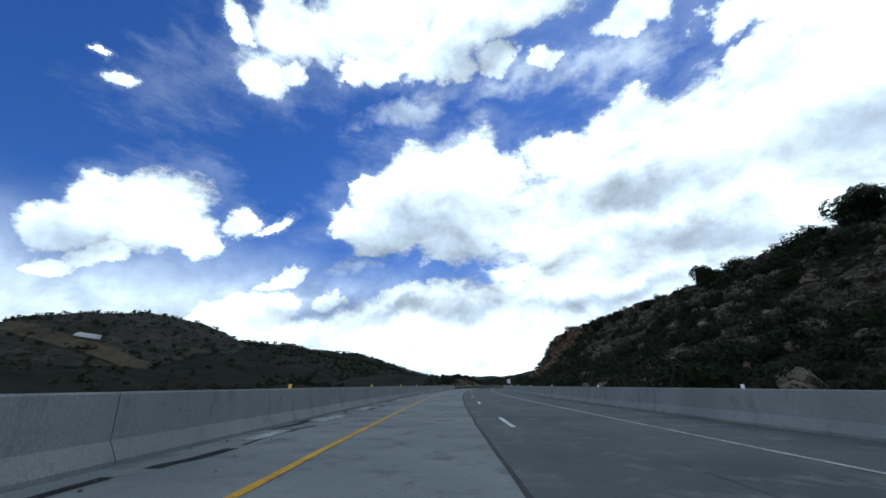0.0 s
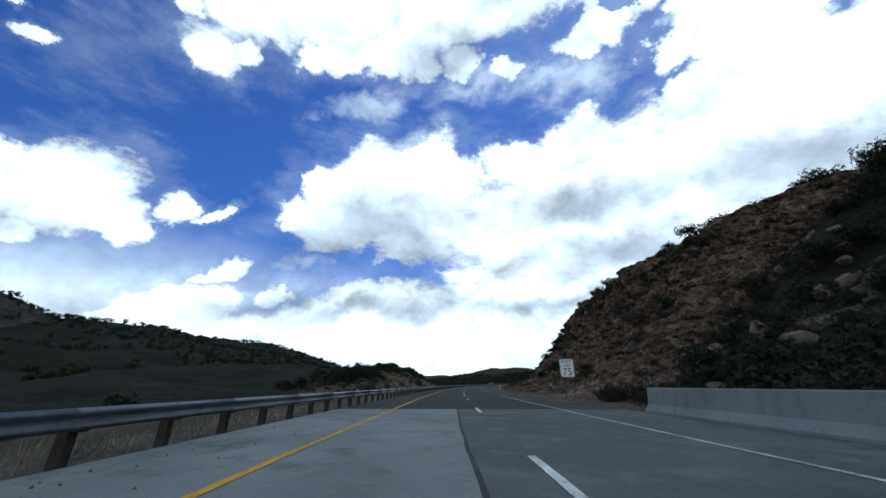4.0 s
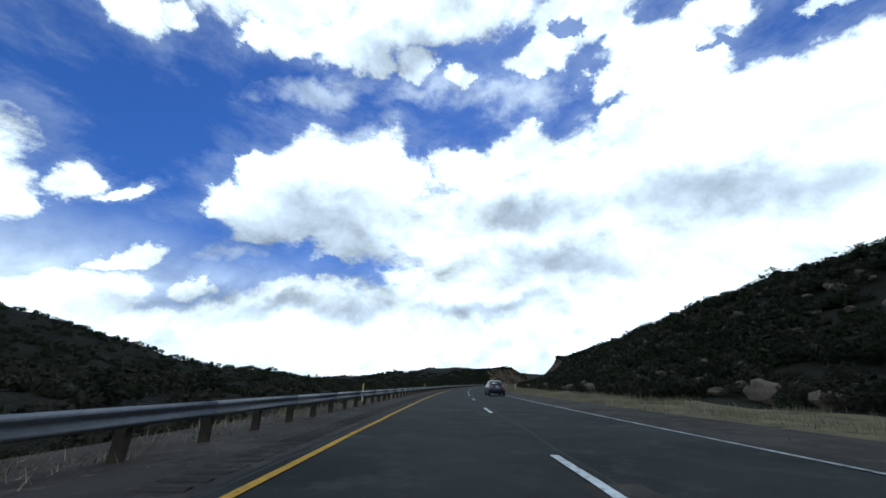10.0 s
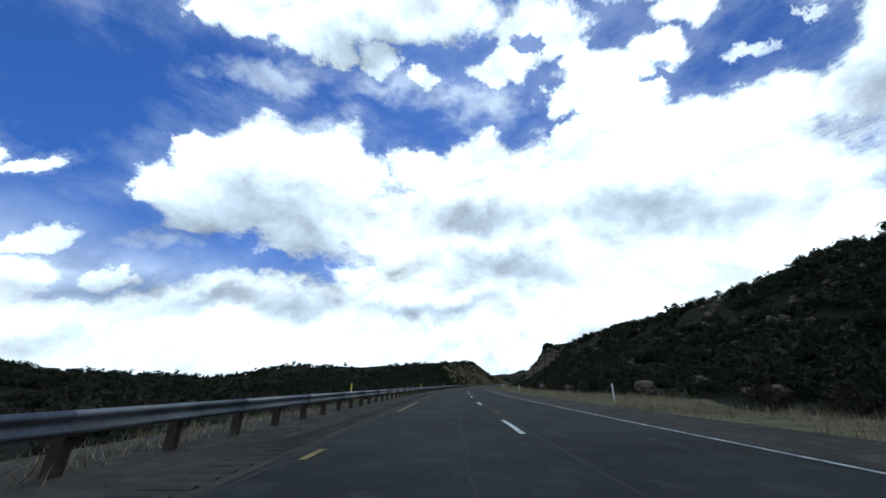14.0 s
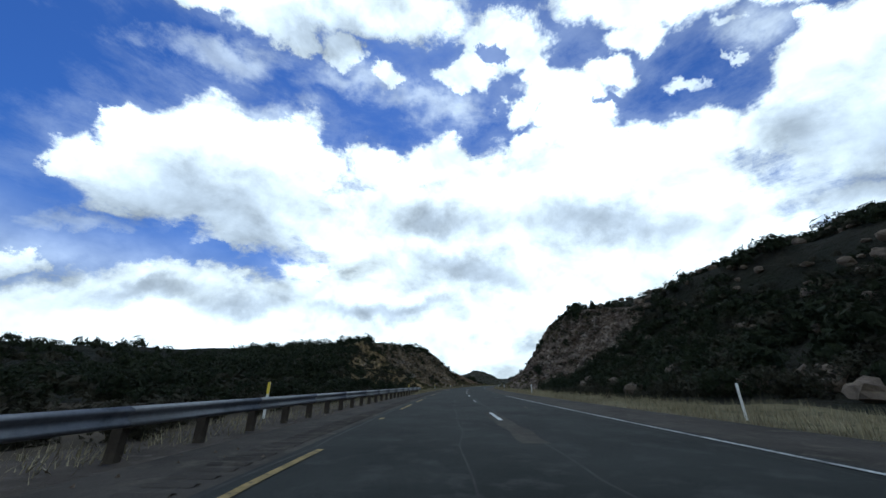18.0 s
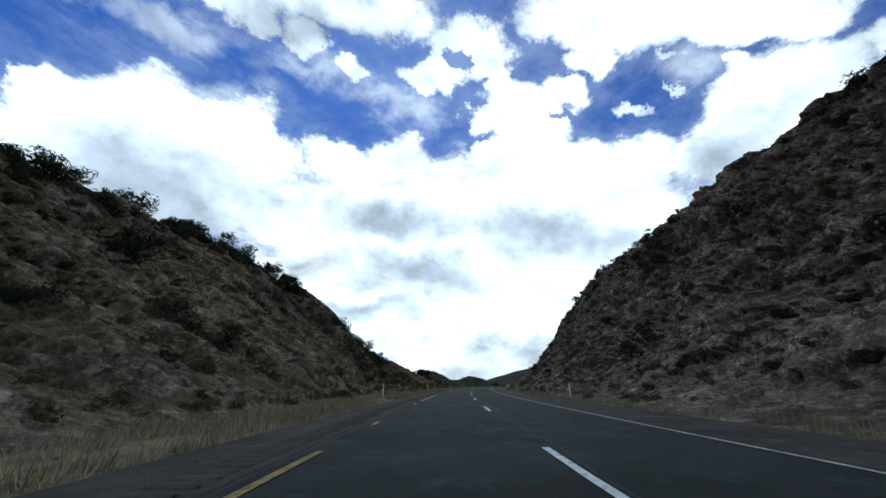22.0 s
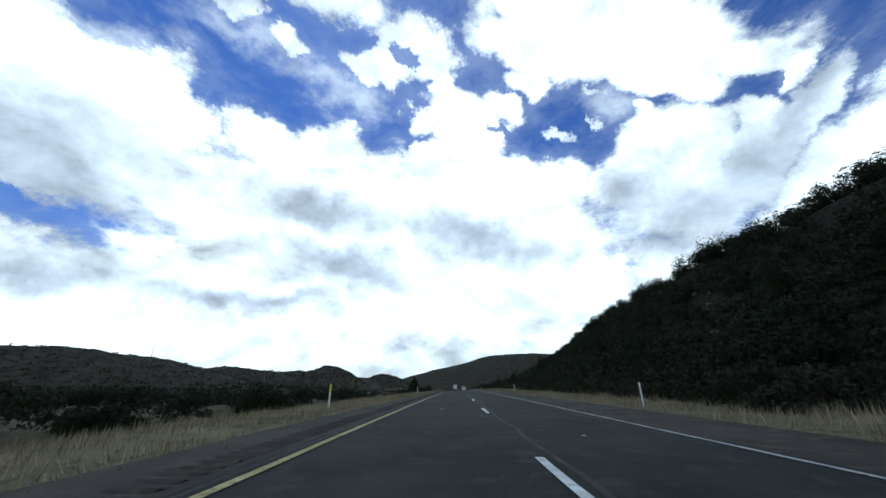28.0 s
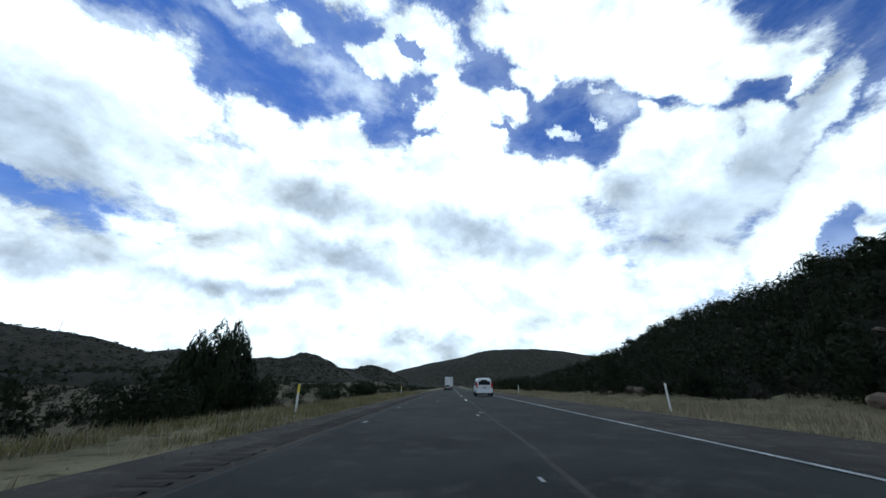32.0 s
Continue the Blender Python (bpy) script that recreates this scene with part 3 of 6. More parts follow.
def land(s, u):
    h = np.where(u > 0, side_height(s, np.abs(u), 1), side_height(s, np.abs(u), -1))
    d = np.abs(u)
    rough = np.clip((d - 14) / 60, 0, 1) * (9 * fbm(s / 60, u / 60, 3, 5)) + np.clip((d - 10) / 20, 0, 1) * 1.3 * fbm(s / 9, u / 9, 3, 9)
    rough = rough + np.clip((d - 8.5) / 5, 0, 1) * 0.4 * fbm(s / 2.5, u / 2.5, 2, 3)
    # the ground lies smooth and a little deeper behind the rock faces
    behind = 0.0
    for cs, s0, s1 in CUTS:
        foot, crest = side_row(s, cs)[:2]
        within = np.clip((s - s0) / 5, 0, 1) * np.clip((s1 - s) / 5, 0, 1) * np.clip((d - foot - 1) / 3, 0, 1) * np.clip((crest + 1.5 - d) / 4, 0, 1)
        behind = np.maximum(behind, np.where(u * cs > 0, within, 0.0))
    return h + rough * (1 - 0.95 * behind) - 0.9 * behind - 0.07


s_lines = np.concatenate([np.arange(-110, 1100, 2.5), np.arange(1100, 1500, 10), np.arange(1500, 2241, 40)])
u_steps = [4.2, 5.5, 7, 8, 8.8, 9.6, 10.4, 11.2, 12, 13, 14, 15, 16.5, 18, 20, 22, 24, 27, 30, 34, 38, 42, 46, 50, 55, 60, 66, 72, 80, 90, 100, 110, 120, 135, 150, 170, 190, 220, 260, 320, 400]
u_lines = np.array([-900, -600] + [-u for u in reversed(u_steps)] + [0] + u_steps)
S, U = np.meshgrid(s_lines, u_lines, indexing="ij")
H = land(S, U)
ground = tagged(sheet("ground", road(S, U, H), soil), "dry brown earth with patches of scrub beside the motorway", "ground", kind="structure")
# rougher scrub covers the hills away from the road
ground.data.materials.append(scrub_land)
ground.data.materials.append(gravel)
ground.data.materials.append(turf)
ground.data.materials.append(field)
cu, cs_ = 0.5 * (U[:-1, :-1] + U[1:, 1:]), 0.5 * (S[:-1, :-1] + S[1:, 1:])
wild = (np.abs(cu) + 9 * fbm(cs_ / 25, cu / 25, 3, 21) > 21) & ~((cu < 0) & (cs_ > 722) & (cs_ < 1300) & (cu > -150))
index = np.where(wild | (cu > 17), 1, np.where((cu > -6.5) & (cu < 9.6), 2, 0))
edge_of = 2.0 * fbm(cs_ / 6, cu / 3, 2, 27)
verge = (cs_ > 256) & (cu > 8.9) & (cu < np.where((cs_ > 620) & (cs_ < 842), 12.5, 16.0) + edge_of)
verge |= (cu < -4.5) & (cu > np.where(cs_ < 800, -8.6, -80.0) + edge_of) & (cs_ > 572) & (cs_ < 1300)
index = np.where(verge, 3, index)
index = np.where(verge & (cu < -12.0 + 2 * edge_of) & (cs_ > 850), 4, index)
index = np.where((cs_ > 930) & (cs_ < 1090) & (cu > 8.9) & (cu < 21.5 + edge_of), 3, index)
ground.data.polygons.foreach_set("material_index", index.ravel().astype(int))
distant = tagged(sheet("distant_ground", np.stack(np.meshgrid(np.linspace(-4500, 5500, 30), np.linspace(-4000, 6000, 30), indexing="ij") + [np.full((30, 30), -62.0)], -1), far_scrub), "dark scrub plain reaching to the horizon", "ground", kind="structure")


def mound_height(px, py, x, y, top, rx, ry, base, seed, turn=0.0, rough_amp=0.22):
    lx, ly = (px - x) * math.cos(turn) + (py - y) * math.sin(turn), -(px - x) * math.sin(turn) + (py - y) * math.cos(turn)
    r = np.minimum(np.hypot(lx / rx, ly / ry), 1)
    h = (0.5 + 0.5 * np.cos(np.pi * r)) ** 0.75 * (1 + rough_amp * 2 * fbm(px / rx * 2.2, py / rx * 2.2, 4, seed)) + 0.05 * (1 - r) * fbm(px / rx * 16, py / rx * 16, 3, seed + 5)
    return base + (top - base) * h


def mound(name, x, y, top, rx, ry, base, seed, label, turn=0.0, rough_amp=0.22):
    a, r = np.meshgrid(np.linspace(0, 2 * np.pi, 97), np.linspace(0, 1, 30), indexing="ij")
    lx, ly = r * np.cos(a) * rx, r * np.sin(a) * ry
    px, py = x + lx * math.cos(turn) - ly * math.sin(turn), y + lx * math.sin(turn) + ly * math.cos(turn)
    ob = sheet(name, np.stack([px, py, mound_height(px, py, x, y, top, rx, ry, base, seed, turn, rough_amp)], -1), far_scrub)
    return tagged(ob, label, "hill", kind="structure")


# east, north, top, half length, half width, foot, seed, turn, unevenness, label
HILLS = [(2290, 1620, 178, 1250, 450, -60, 1, 1.99, 0.1, "long scrub-covered mountain on the horizon"),
         (756, 1640, 28, 500, 200, -60, 11, -0.3, 0.22, "low dark ridge behind the field"),
         (915, 1604, 40, 300, 180, -60, 2, 0.3, 0.1, "rounded hill dotted with dark juniper"),
         (1215, 1693, 40, 240, 200, -60, 3, 0.0, 0.08, "low rounded hill dotted with dark juniper"),
         (410, 1545, 50, 540, 220, -60, 4, 0.0, 0.1, "long dark ridge beyond the valley"),
         (-325, 330, 48, 300, 280, -30, 5, 0.2, 0.22, "scrub-covered hillside across the valley"),
         (30, 1150, 10, 340, 240, -40, 6, 0.0, 0.3, "far low hill covered with scrub"),
         (-190, 640, 10, 380, 330, -30, 7, -0.25, 0.22, "dark scrub-covered hill beyond the guardrail"),
         (1105, 1760, 40, 420, 260, -60, 8, 0.6, 0.22, "far dark ridge above the road")]
for *shape, label in HILLS:
    mound("distant_hill", *shape[:7], label, *shape[7:])

# ---- road ----
RAIL_U, EDGE_LEFT, EDGE_RIGHT = -4.9, -4.4, 8.8
DECK_END = 128


def ribbon(name, s0, s1, u0, u1, h, material, step=2.0, wander=0.0, seed=0, columns=2, parent=None):
    s = np.linspace(s0, s1, max(2, int((s1 - s0) / step) + 1))
    A, B = np.meshgrid(s, np.linspace(u0, u1, columns), indexing="ij")
    if wander:
        B = B + wander * 2 * fbm(s / 2.3, s * 0 + seed, 3, seed)[:, None]
    ob = sheet(name, road(A, B, h), material)
    ob.parent = parent
    return ob


road_ob = tagged(ribbon("road", -110, 2200, -2.55, 5.85, 0.0, asphalt, 3.0, columns=6), "dark worn asphalt motorway carriageway with two lanes", "road", kind="structure")
tagged(ribbon("shoulder_left", DECK_END, 2200, EDGE_LEFT, -2.55, -0.004, shoulder_asphalt, 3.0), "brown dusty paved shoulder with gravel", "shoulder", kind="structure")
tagged(ribbon("shoulder_right", DECK_END, 2200, 5.85, EDGE_RIGHT, -0.004, shoulder_asphalt, 3.0), "grey paved shoulder", "shoulder", kind="structure")
deck = tagged(ribbon("bridge_deck", -110, DECK_END, -4.8, 0.8, 0.006, deck_concrete, 3.0), "pale grey concrete bridge deck", "bridge deck", kind="structure")
tagged(ribbon("bridge_deck", -110, DECK_END, 0.8, 8.6, 0.005, deck_dark, 3.0), "darker resurfaced part of the bridge deck", "bridge deck", kind="structure")
ribbon("deck_joint", -110, DECK_END, 0.77, 0.85, 0.009, tar, 0.7, 0.03, 4, parent=deck)
for i, s in enumerate((-20, 14, 47, 81, 114, 127.6)):
    ribbon("expansion_joint", s, s + 0.12, -4.8, 8.6, 0.012, tar, 0.12, parent=deck)
# broken dark edge along the foot of the left barrier
random.seed(3)
for i in range(80):
    s, u = -12 + i * 1.45 + random.uniform(-1, 1), random.uniform(-4.55, -3.85)
    ribbon("crack", s, s + random.uniform(0.5, 2.2), u, u + random.uniform(0.04, 0.26), 0.01 + 0.0001 * i, tar, 0.12, 0.22, i, parent=deck)
for i in range(16):
    s = -8 + i * 5.2 + random.uniform(-1, 1)
    ribbon("patch", s, s + random.uniform(1.2, 3.2), -4.3, -4.0 + random.uniform(0.0, 0.25), 0.019, patch_concrete, 0.3, 0.12, i + 50, parent=deck)
for u, w, a, b in ((-0.75, 0.14, 62, 101), (-0.35, 0.12, 70, 96), (3.3, 0.3, 4, 40), (4.2, 0.25, 20, 70)):
    ribbon("skid_mark", a, b, u, u + w, 0.009, deck_dark, 1.0, 0.05, int(a), parent=deck)
for u, w, a, b, sd in ((1.95, 0.05, DECK_END, 800, 8), (1.93, 0.1, 800, 1100, 8), (-2.45, 0.06, DECK_END, 1100, 12), (0.35, 0.03, 380, 640, 16), (5.2, 0.04, 300, 900, 19)):
    ribbon("crack", a, b, u, u + w, 0.004, tar, 0.8, 0.07, sd, parent=road_ob)
for i in range(26):
    s = 150 + i * 33 + random.uniform(-12, 12)
    ribbon("patch", s, s + random.uniform(2, 9), 1.6 + random.uniform(-0.1, 0.2), 1.9 + random.uniform(0.1, 0.5), 0.005, shoulder_asphalt, 0.6, 0.1, i + 90, parent=road_ob)

for i in range(70):
    s = 135 + i * 13.2 + random.uniform(-5, 5)
    u = random.uniform(-2.3, 4.6)
    ribbon("crack", s, s + random.uniform(0.03, 0.05), u, u + random.uniform(0.8, 2.6), 0.004, tar, 0.05, 0.02, i, columns=2, parent=road_ob)
for i in range(44):
    s, u = 140 + i * 20 + random.uniform(-8, 8), random.uniform(-2.0, 5.2)
    ribbon("patch", s, s + random.uniform(0.8, 4), u, u + random.uniform(0.1, 0.5), 0.0045, random.choice((tar, shoulder_asphalt)), 0.3, 0.12, i + 300, parent=road_ob)
for i in range(46):
    s, u = 700 + i * 7 + random.uniform(-3, 3), random.choice((1.2, 1.7, -0.2, 3.4)) + random.uniform(-0.3, 0.3)
    ribbon("scuff", s, s + random.uniform(0.15, 0.6), u, u + random.uniform(0.04, 0.14), 0.015, worn_white, 0.1, 0.04, i + 400, parent=road_ob)

# painted lines
PERIOD, FIRST_DASH = 12.19, 10.2
for i in range(-4, 100):
    s = station(FIRST_DASH + i * PERIOD)
    worn = 905 < s < 1010
    ribbon("lane_dash", s, s + (0.3 + 0.2 * (i % 3) if worn else 3.05), 1.68, 1.82, 0.014, worn_white if worn or i % 7 == 3 else white_paint, 0.76, 0.012, i + 3, parent=road_ob)
for a, b in ((-110, 362), (684, 699), (716, 920), (1100, 2000)):
    ribbon("edge_line", a, b, -2.22, -2.08, 0.014, pale_yellow if a > 600 else yellow_paint, 1.0, 0.012, 2, parent=road_ob)
random.seed(11)
s = 366.0
while s < 1080:
    if not (684 < s < 915):
        n = random.uniform(0.5, 4.5) if s < 915 else random.uniform(0.15, 0.8)
        ribbon("edge_line", s, s + n, -2.22, -2.09, 0.014, worn_yellow if s < 915 else worn_white, 0.5, 0.02, int(s), parent=road_ob)
    s += random.uniform(3, 11)
random.seed(12)
for a, b in ((-110, 150), (175, 566), (630, 740), (752, 2000)):
    ribbon("edge_line", a, b, 5.5, 5.62, 0.014, edge_white, 1.0, 0.012, 5, parent=road_ob)
for i in range(60):
    s = random.choice((150, 566, 740)) + random.uniform(0, 60)
    ribbon("edge_line", s, s + random.uniform(0.3, 1.2), 5.49, 5.61, 0.016, worn_white, 0.4, 0.03, i, parent=road_ob)
# rumble strips on both shoulders
rv, rf = [], []
s = 152.0
while s < 1060:
    for u0, u1 in ((-3.35, -2.75),) if not 600 < s < 620 else ():
        p = road(np.array([s, s, s + 0.09, s + 0.18, s + 0.18, s + 0.09]), np.array([u0, u1, u1, u1, u0, u0]), np.array([0, 0, 0.022, 0, 0, 0.022]))
        k = len(rv)
        rv += p.tolist()
        rf += [(k, k + 1, k + 2, k + 5), (k + 5, k + 2, k + 3, k + 4)]
    s += 0.36
tagged(new("rumble_strip", mesh_of("rumble_strip", rv, rf, shoulder_asphalt)), "ribbed rumble strip pressed into the dusty shoulder", "rumble strip", kind="stuff")


def swept_mesh(name, s0, s1, section, material, step=2.0, smooth_shade=False):
    """A closed cross-section (u, h) swept along the road, with closed ends."""
    s = np.linspace(s0, s1, max(2, int(abs(s1 - s0) / step) + 1))
    sec = np.array(section, float)
    n, k = len(s), len(sec)
    A, B = np.meshgrid(s, sec[:, 0], indexing="ij")
    _, C = np.meshgrid(s, sec[:, 1], indexing="ij")
    verts = road(A, B, C).reshape(-1, 3)
    me = bpy.data.meshes.new(name)
    faces = [(i * k + j, i * k + (j + 1) % k, (i + 1) * k + (j + 1) % k, (i + 1) * k + j) for i in range(n - 1) for j in range(k)]
    faces += [tuple(range(k)), tuple((n - 1) * k + j for j in reversed(range(k)))]
    me.from_pydata(verts.tolist(), [], faces)
    me.materials.append(material)
    me.polygons.foreach_set("use_smooth", np.full(len(faces), smooth_shade))
    me.update()
    return me


def barrier(s0, s1, u, side, label):
    top = thing("concrete_barrier", Matrix.Identity(4), label, "barrier", "bridge barriers")
    s, n = s0, 0
    while s < s1:
        e = min(s + 9.1, s1)
        part("barrier_section", swept_mesh("barrier_section", s + 0.008, e - 0.008, [(u, -0.2), (u, 0.075), (u + side * 0.16, 0.32), (u + side * 0.23, 0.93), (u + side * 0.25, 0.955), (u + side * 0.47, 0.955), (u + side * 0.49, 0.93), (u + side * 0.62, -0.2)], concrete), top)
        s, n = e, n + 1
    return top


barrier(-58, 107.6, -4.6, -1, "long grey weathered concrete barrier along the bridge deck")
barrier(-58, 126, 8.6, 1, "grey concrete barrier with small reflectors on top")
reflector = box("barrier_reflector", (0.1, 0.03, 0.12), (0, 0, 0.06), plain("reflector_white", (0.8, 0.8, 0.78), 0.3), 0.006)
amber = box("barrier_reflector", (0.1, 0.03, 0.12), (0, 0, 0.06), plain("reflector_amber", (0.8, 0.5, 0.05), 0.3), 0.006)
for i in range(9):
    for u, me, what in ((-4.95, amber, "small amber reflector on a concrete barrier"), (8.95, reflector, "small white reflector on a concrete barrier")):
        ob = tagged(new("barrier_reflector", me), what, "reflector", "barrier reflectors")
        ob.matrix_basis = on_road(12 + i * 12, u, 0.955)

# guardrail: beam lengths on dark posts with blocks
guardrail = thing("guardrail", Matrix.Identity(4), "galvanised steel beam guardrail on dark wooden posts", "guardrail")
R = RAIL_U
BEAM = [(R, 0.44), (R + 0.07, 0.475), (R + 0.075, 0.515), (R + 0.01, 0.56), (R + 0.01, 0.62), (R + 0.075, 0.665), (R + 0.07, 0.705), (R, 0.745),
        (R - 0.012, 0.735), (R + 0.058, 0.7), (R + 0.06, 0.67), (R - 0.005, 0.625), (R - 0.005, 0.555), (R + 0.06, 0.51), (R + 0.058, 0.48), (R - 0.012, 0.45)]
s = 104.0
while s < 578:
    e = min(s + 3.81, 579)
    part("beam", swept_mesh("beam", s, e + 0.12, [(u + (0.004 if int(s) % 2 else 0), h) for u, h in BEAM], galvanised, 1.9, True), guardrail)
    s = e
post_mesh = box("post", (0.18, 0.15, 1.15), (0, 0, 0.12), post_wood, 0.012)
block_mesh = box("block", (0.14, 0.14, 0.36), (0, 0, 0.59), post_wood, 0.01)
s, posts = 110.0, 0
while s < 579:
    part("post", post_mesh, guardrail, m=on_road(s, R - 0.255))
    part("block", block_mesh, guardrail, m=on_road(s, R - 0.09))
    s += 1.905
part("end_shoe", swept_mesh("end_shoe", 579, 579.35, [(R - 0.03, 0.43), (R + 0.1, 0.43), (R + 0.12, 0.6), (R + 0.1, 0.755), (R - 0.03, 0.755)], galvanised), guardrail, "rounded steel end piece")


# ---- rock faces ----
def rock_face(side, s0, s1, material, label, seed, step=0.34, rough_by=1.0, drop=0.07):
    s = np.arange(s0, s1 + step, step)
    foot, crest, top, _, _ = side_row(s, side)
    length = float(np.max(np.hypot(crest - foot, top)))
    v = np.linspace(-0.06, 1.12, int(length * 1.18 / step) + 2)
    Sg, V = np.meshgrid(s, v, indexing="ij")
    f, c, t = foot[:, None], crest[:, None], top[:, None]
    bulge = np.clip(V, 0, 1)
    d = f + (c - f) * np.where(V < 0, V, np.where(V > 1, V, bulge ** (1 / STEEPENS[side])))
    h = np.where(V < 0, V * 1.5, t * np.minimum(V, 1) + np.maximum(V - 1, 0) * 1.0) + 0.0 * Sg
    # the left cut breaks into steep slabs, the right ones into lying blocks
    along, up = (Sg + h * 0.45, (h - Sg * 0.3) * 0.62) if side < 0 else (Sg * 0.85 + h * 0.2, h * 1.25 - Sg * 0.12)
    bend = 0.8 * fbm(along / 2.5, up / 2.5, 2, seed + 9)
    ends = np.clip((Sg - s0) / 9, 0, 1) * np.clip((s1 - Sg) / 9, 0, 1)
    low = np.clip(V * 5 + 0.4, 0.1, 1) * np.clip((1.12 - V) * 7, 0, 1)
    push = 2.4 * fbm(along / 13, up / 9, 3, seed) + 1.0 * blocks(along / 3.1 + 0.4 * bend, up / 3.3, seed) + 0.75 * blocks(along / 1.5 + 0.5 * bend, up / 1.7, seed + 7) + 0.42 * blocks(along / 0.85 + 0.5 * bend, up / 0.95, seed + 11) + 0.25 * fbm(along / 0.9, up / 1.1, 3, seed + 3) + 0.16 * (hash2(Sg * 7.3, V * 91.7, seed) - 0.5)
    push = np.minimum(push * rough_by * low, np.maximum(d - np.maximum(f - 1.4, 8.9), 0.0) + 0.1)
    hh = h + 0.45 * push * 0.5
    sink = (1 - ends) * 1.6
    grid = road(Sg, side * (d - push + sink), hh - drop - sink * 0.7)
    ob = sheet("rock_face", grid if side > 0 else grid[:, ::-1], material, False)
    return tagged(ob, label, "rock face", "road cuts", "structure")


rock_face(1, -70, 141, hill_rock, "grey-brown rocky hillside with ledges between bushes", 29, step=0.52, drop=0.75)
rock_face(1, 138, 258, red_rock, "steep reddish-brown rock cutting with loose ledges", 31)
rock_face(-1, 160, 256, ochre_rock, "low ochre rock bank behind the guardrail", 37)
rock_face(1, 602, 842, rock, "tall brown layered rock cutting beside the shoulder", 41)
rock_face(-1, 574, 634, lit_ochre, "yellow-ochre rock nose at the start of the cutting", 45)
rock_face(-1, 622, 752, ochre_rock, "tall ochre and grey rock cutting above dry grass", 47)
rock_face(-1, 740, 812, red_earth, "low bank of bare red earth", 53, rough_by=0.42)

# loose stones at the foot of the cuts
stone_meshes = []
for k in range(5):
    bm = bmesh.new()
    bmesh.ops.create_icosphere(bm, subdivisions=2, radius=1)
    for vtx in bm.verts:
        vtx.co *= 0.75 + 0.9 * (noise.noise(vtx.co * 1.3 + Vector((k * 7.0, 0, 0))) * 0.5 + 0.15) + 0.08 * noise.random()
        vtx.co.z *= 0.65
    stone_meshes.append(from_bm("stone", bm, stone))
random.seed(5)
for side, s0, s1, n in ((1, 142, 250, 75), (-1, 150, 250, 25), (1, 622, 830, 75), (-1, 580, 795, 75)):
    for i in range(n):
        s = random.uniform(s0, s1)
        foot = float(side_row(s, side)[0])
        d, r = max(foot + random.gauss(0.2, 1.0), 9.2 if side > 0 else 6.6), random.choice((0.07, 0.09, 0.12, 0.16, 0.24))
        ob = tagged(new("boulder", random.choice(stone_meshes)), "angular brown stone fallen from the rock cutting", "boulder", "fallen stones")
        h = float(land(np.array([s]), np.array([side * d]))[0])
        ob.matrix_basis = on_road(s, side * d, h + r * 0.3, random.uniform(0, 360)) @ Matrix.Diagonal((r, r * random.uniform(0.7, 1.3), r, 1))

# ---- plants ----
rng = np.random.default_rng(7)


def leaf_cloud(n, lobes, size, squash, seed, tall=1.0):
    """Small leaf clumps (single blades) in a lobed crown of about unit radius; z from 0."""
    g = np.random.default_rng(seed)
    c = g.normal(size=(lobes, 3)) * (0.42, 0.42, 0.3)
    c[0] = 0
    rad = g.uniform(0.42, 0.72, lobes)
    pick = g.integers(0, lobes, n)
    d = g.normal(size=(n, 3))
    d /= np.linalg.norm(d, axis=1, keepdims=True)
    r = rad[pick] * g.uniform(0.5, 1.03, n) ** 0.6
    p = c[pick] + d * r[:, None]
    p[:, 2] = np.maximum(p[:, 2] * squash * tall + 0.55 * tall, 0.02)
    # leaves lie roughly over the lobe that they grow on
    face = d + 0.3 * g.normal(size=(n, 3))
    a = np.cross(face, g.normal(size=(n, 3)))
    b = np.cross(face, a)
    a /= np.linalg.norm(a, axis=1, keepdims=True)
    b /= np.linalg.norm(b, axis=1, keepdims=True)
    w = size * g.uniform(0.6, 1.5, (n, 1))
    verts = np.stack([p - a * w, p + b * w * 1.1, p + a * w], 1).reshape(-1, 3)
    faces = np.arange(n)[:, None] * 3 + (0, 1, 2)
    return verts, faces


def scatter(name, places, sizes, variants, material, label, category, heights=None):
    """Many plants joined into one mesh."""
    V, F, k = [], [], 0
    turns = rng.uniform(0, 2 * np.pi, len(places))
    for i, (p, r) in enumerate(zip(places, sizes)):
        v, f = variants[i % len(variants)]
        c, s = math.cos(turns[i]), math.sin(turns[i])
        q = v * r
        q = np.stack([q[:, 0] * c - q[:, 1] * s, q[:, 0] * s + q[:, 1] * c, q[:, 2] * (1 if heights is None else heights[i])], 1) + p
        V.append(q)
        F.append(f + k)
        k += len(v)
    ob = new(name, mesh_of(name, np.concatenate(V), np.concatenate(F), material))
    return tagged(ob, label, category, kind="stuff")


def spots(n, s0, s1, d0, d1, side, power=1.0, keep=None):
    s = rng.uniform(s0, s1, n)
    u = side * (d0 + (d1 - d0) * rng.uniform(0, 1, n) ** power)
    if keep is not None:
        k = keep(s, u)
        s, u = s[k], u[k]
    return s, u


def clumped(s, u):
    return fbm(s / 18, u / 18, 2, 77) > -0.3


def off_bank(s, u):
    return (s < 930) | (s > 1090) | (u > 20.5 + 2.5 * fbm(s / 9, s * 0, 2, 61))


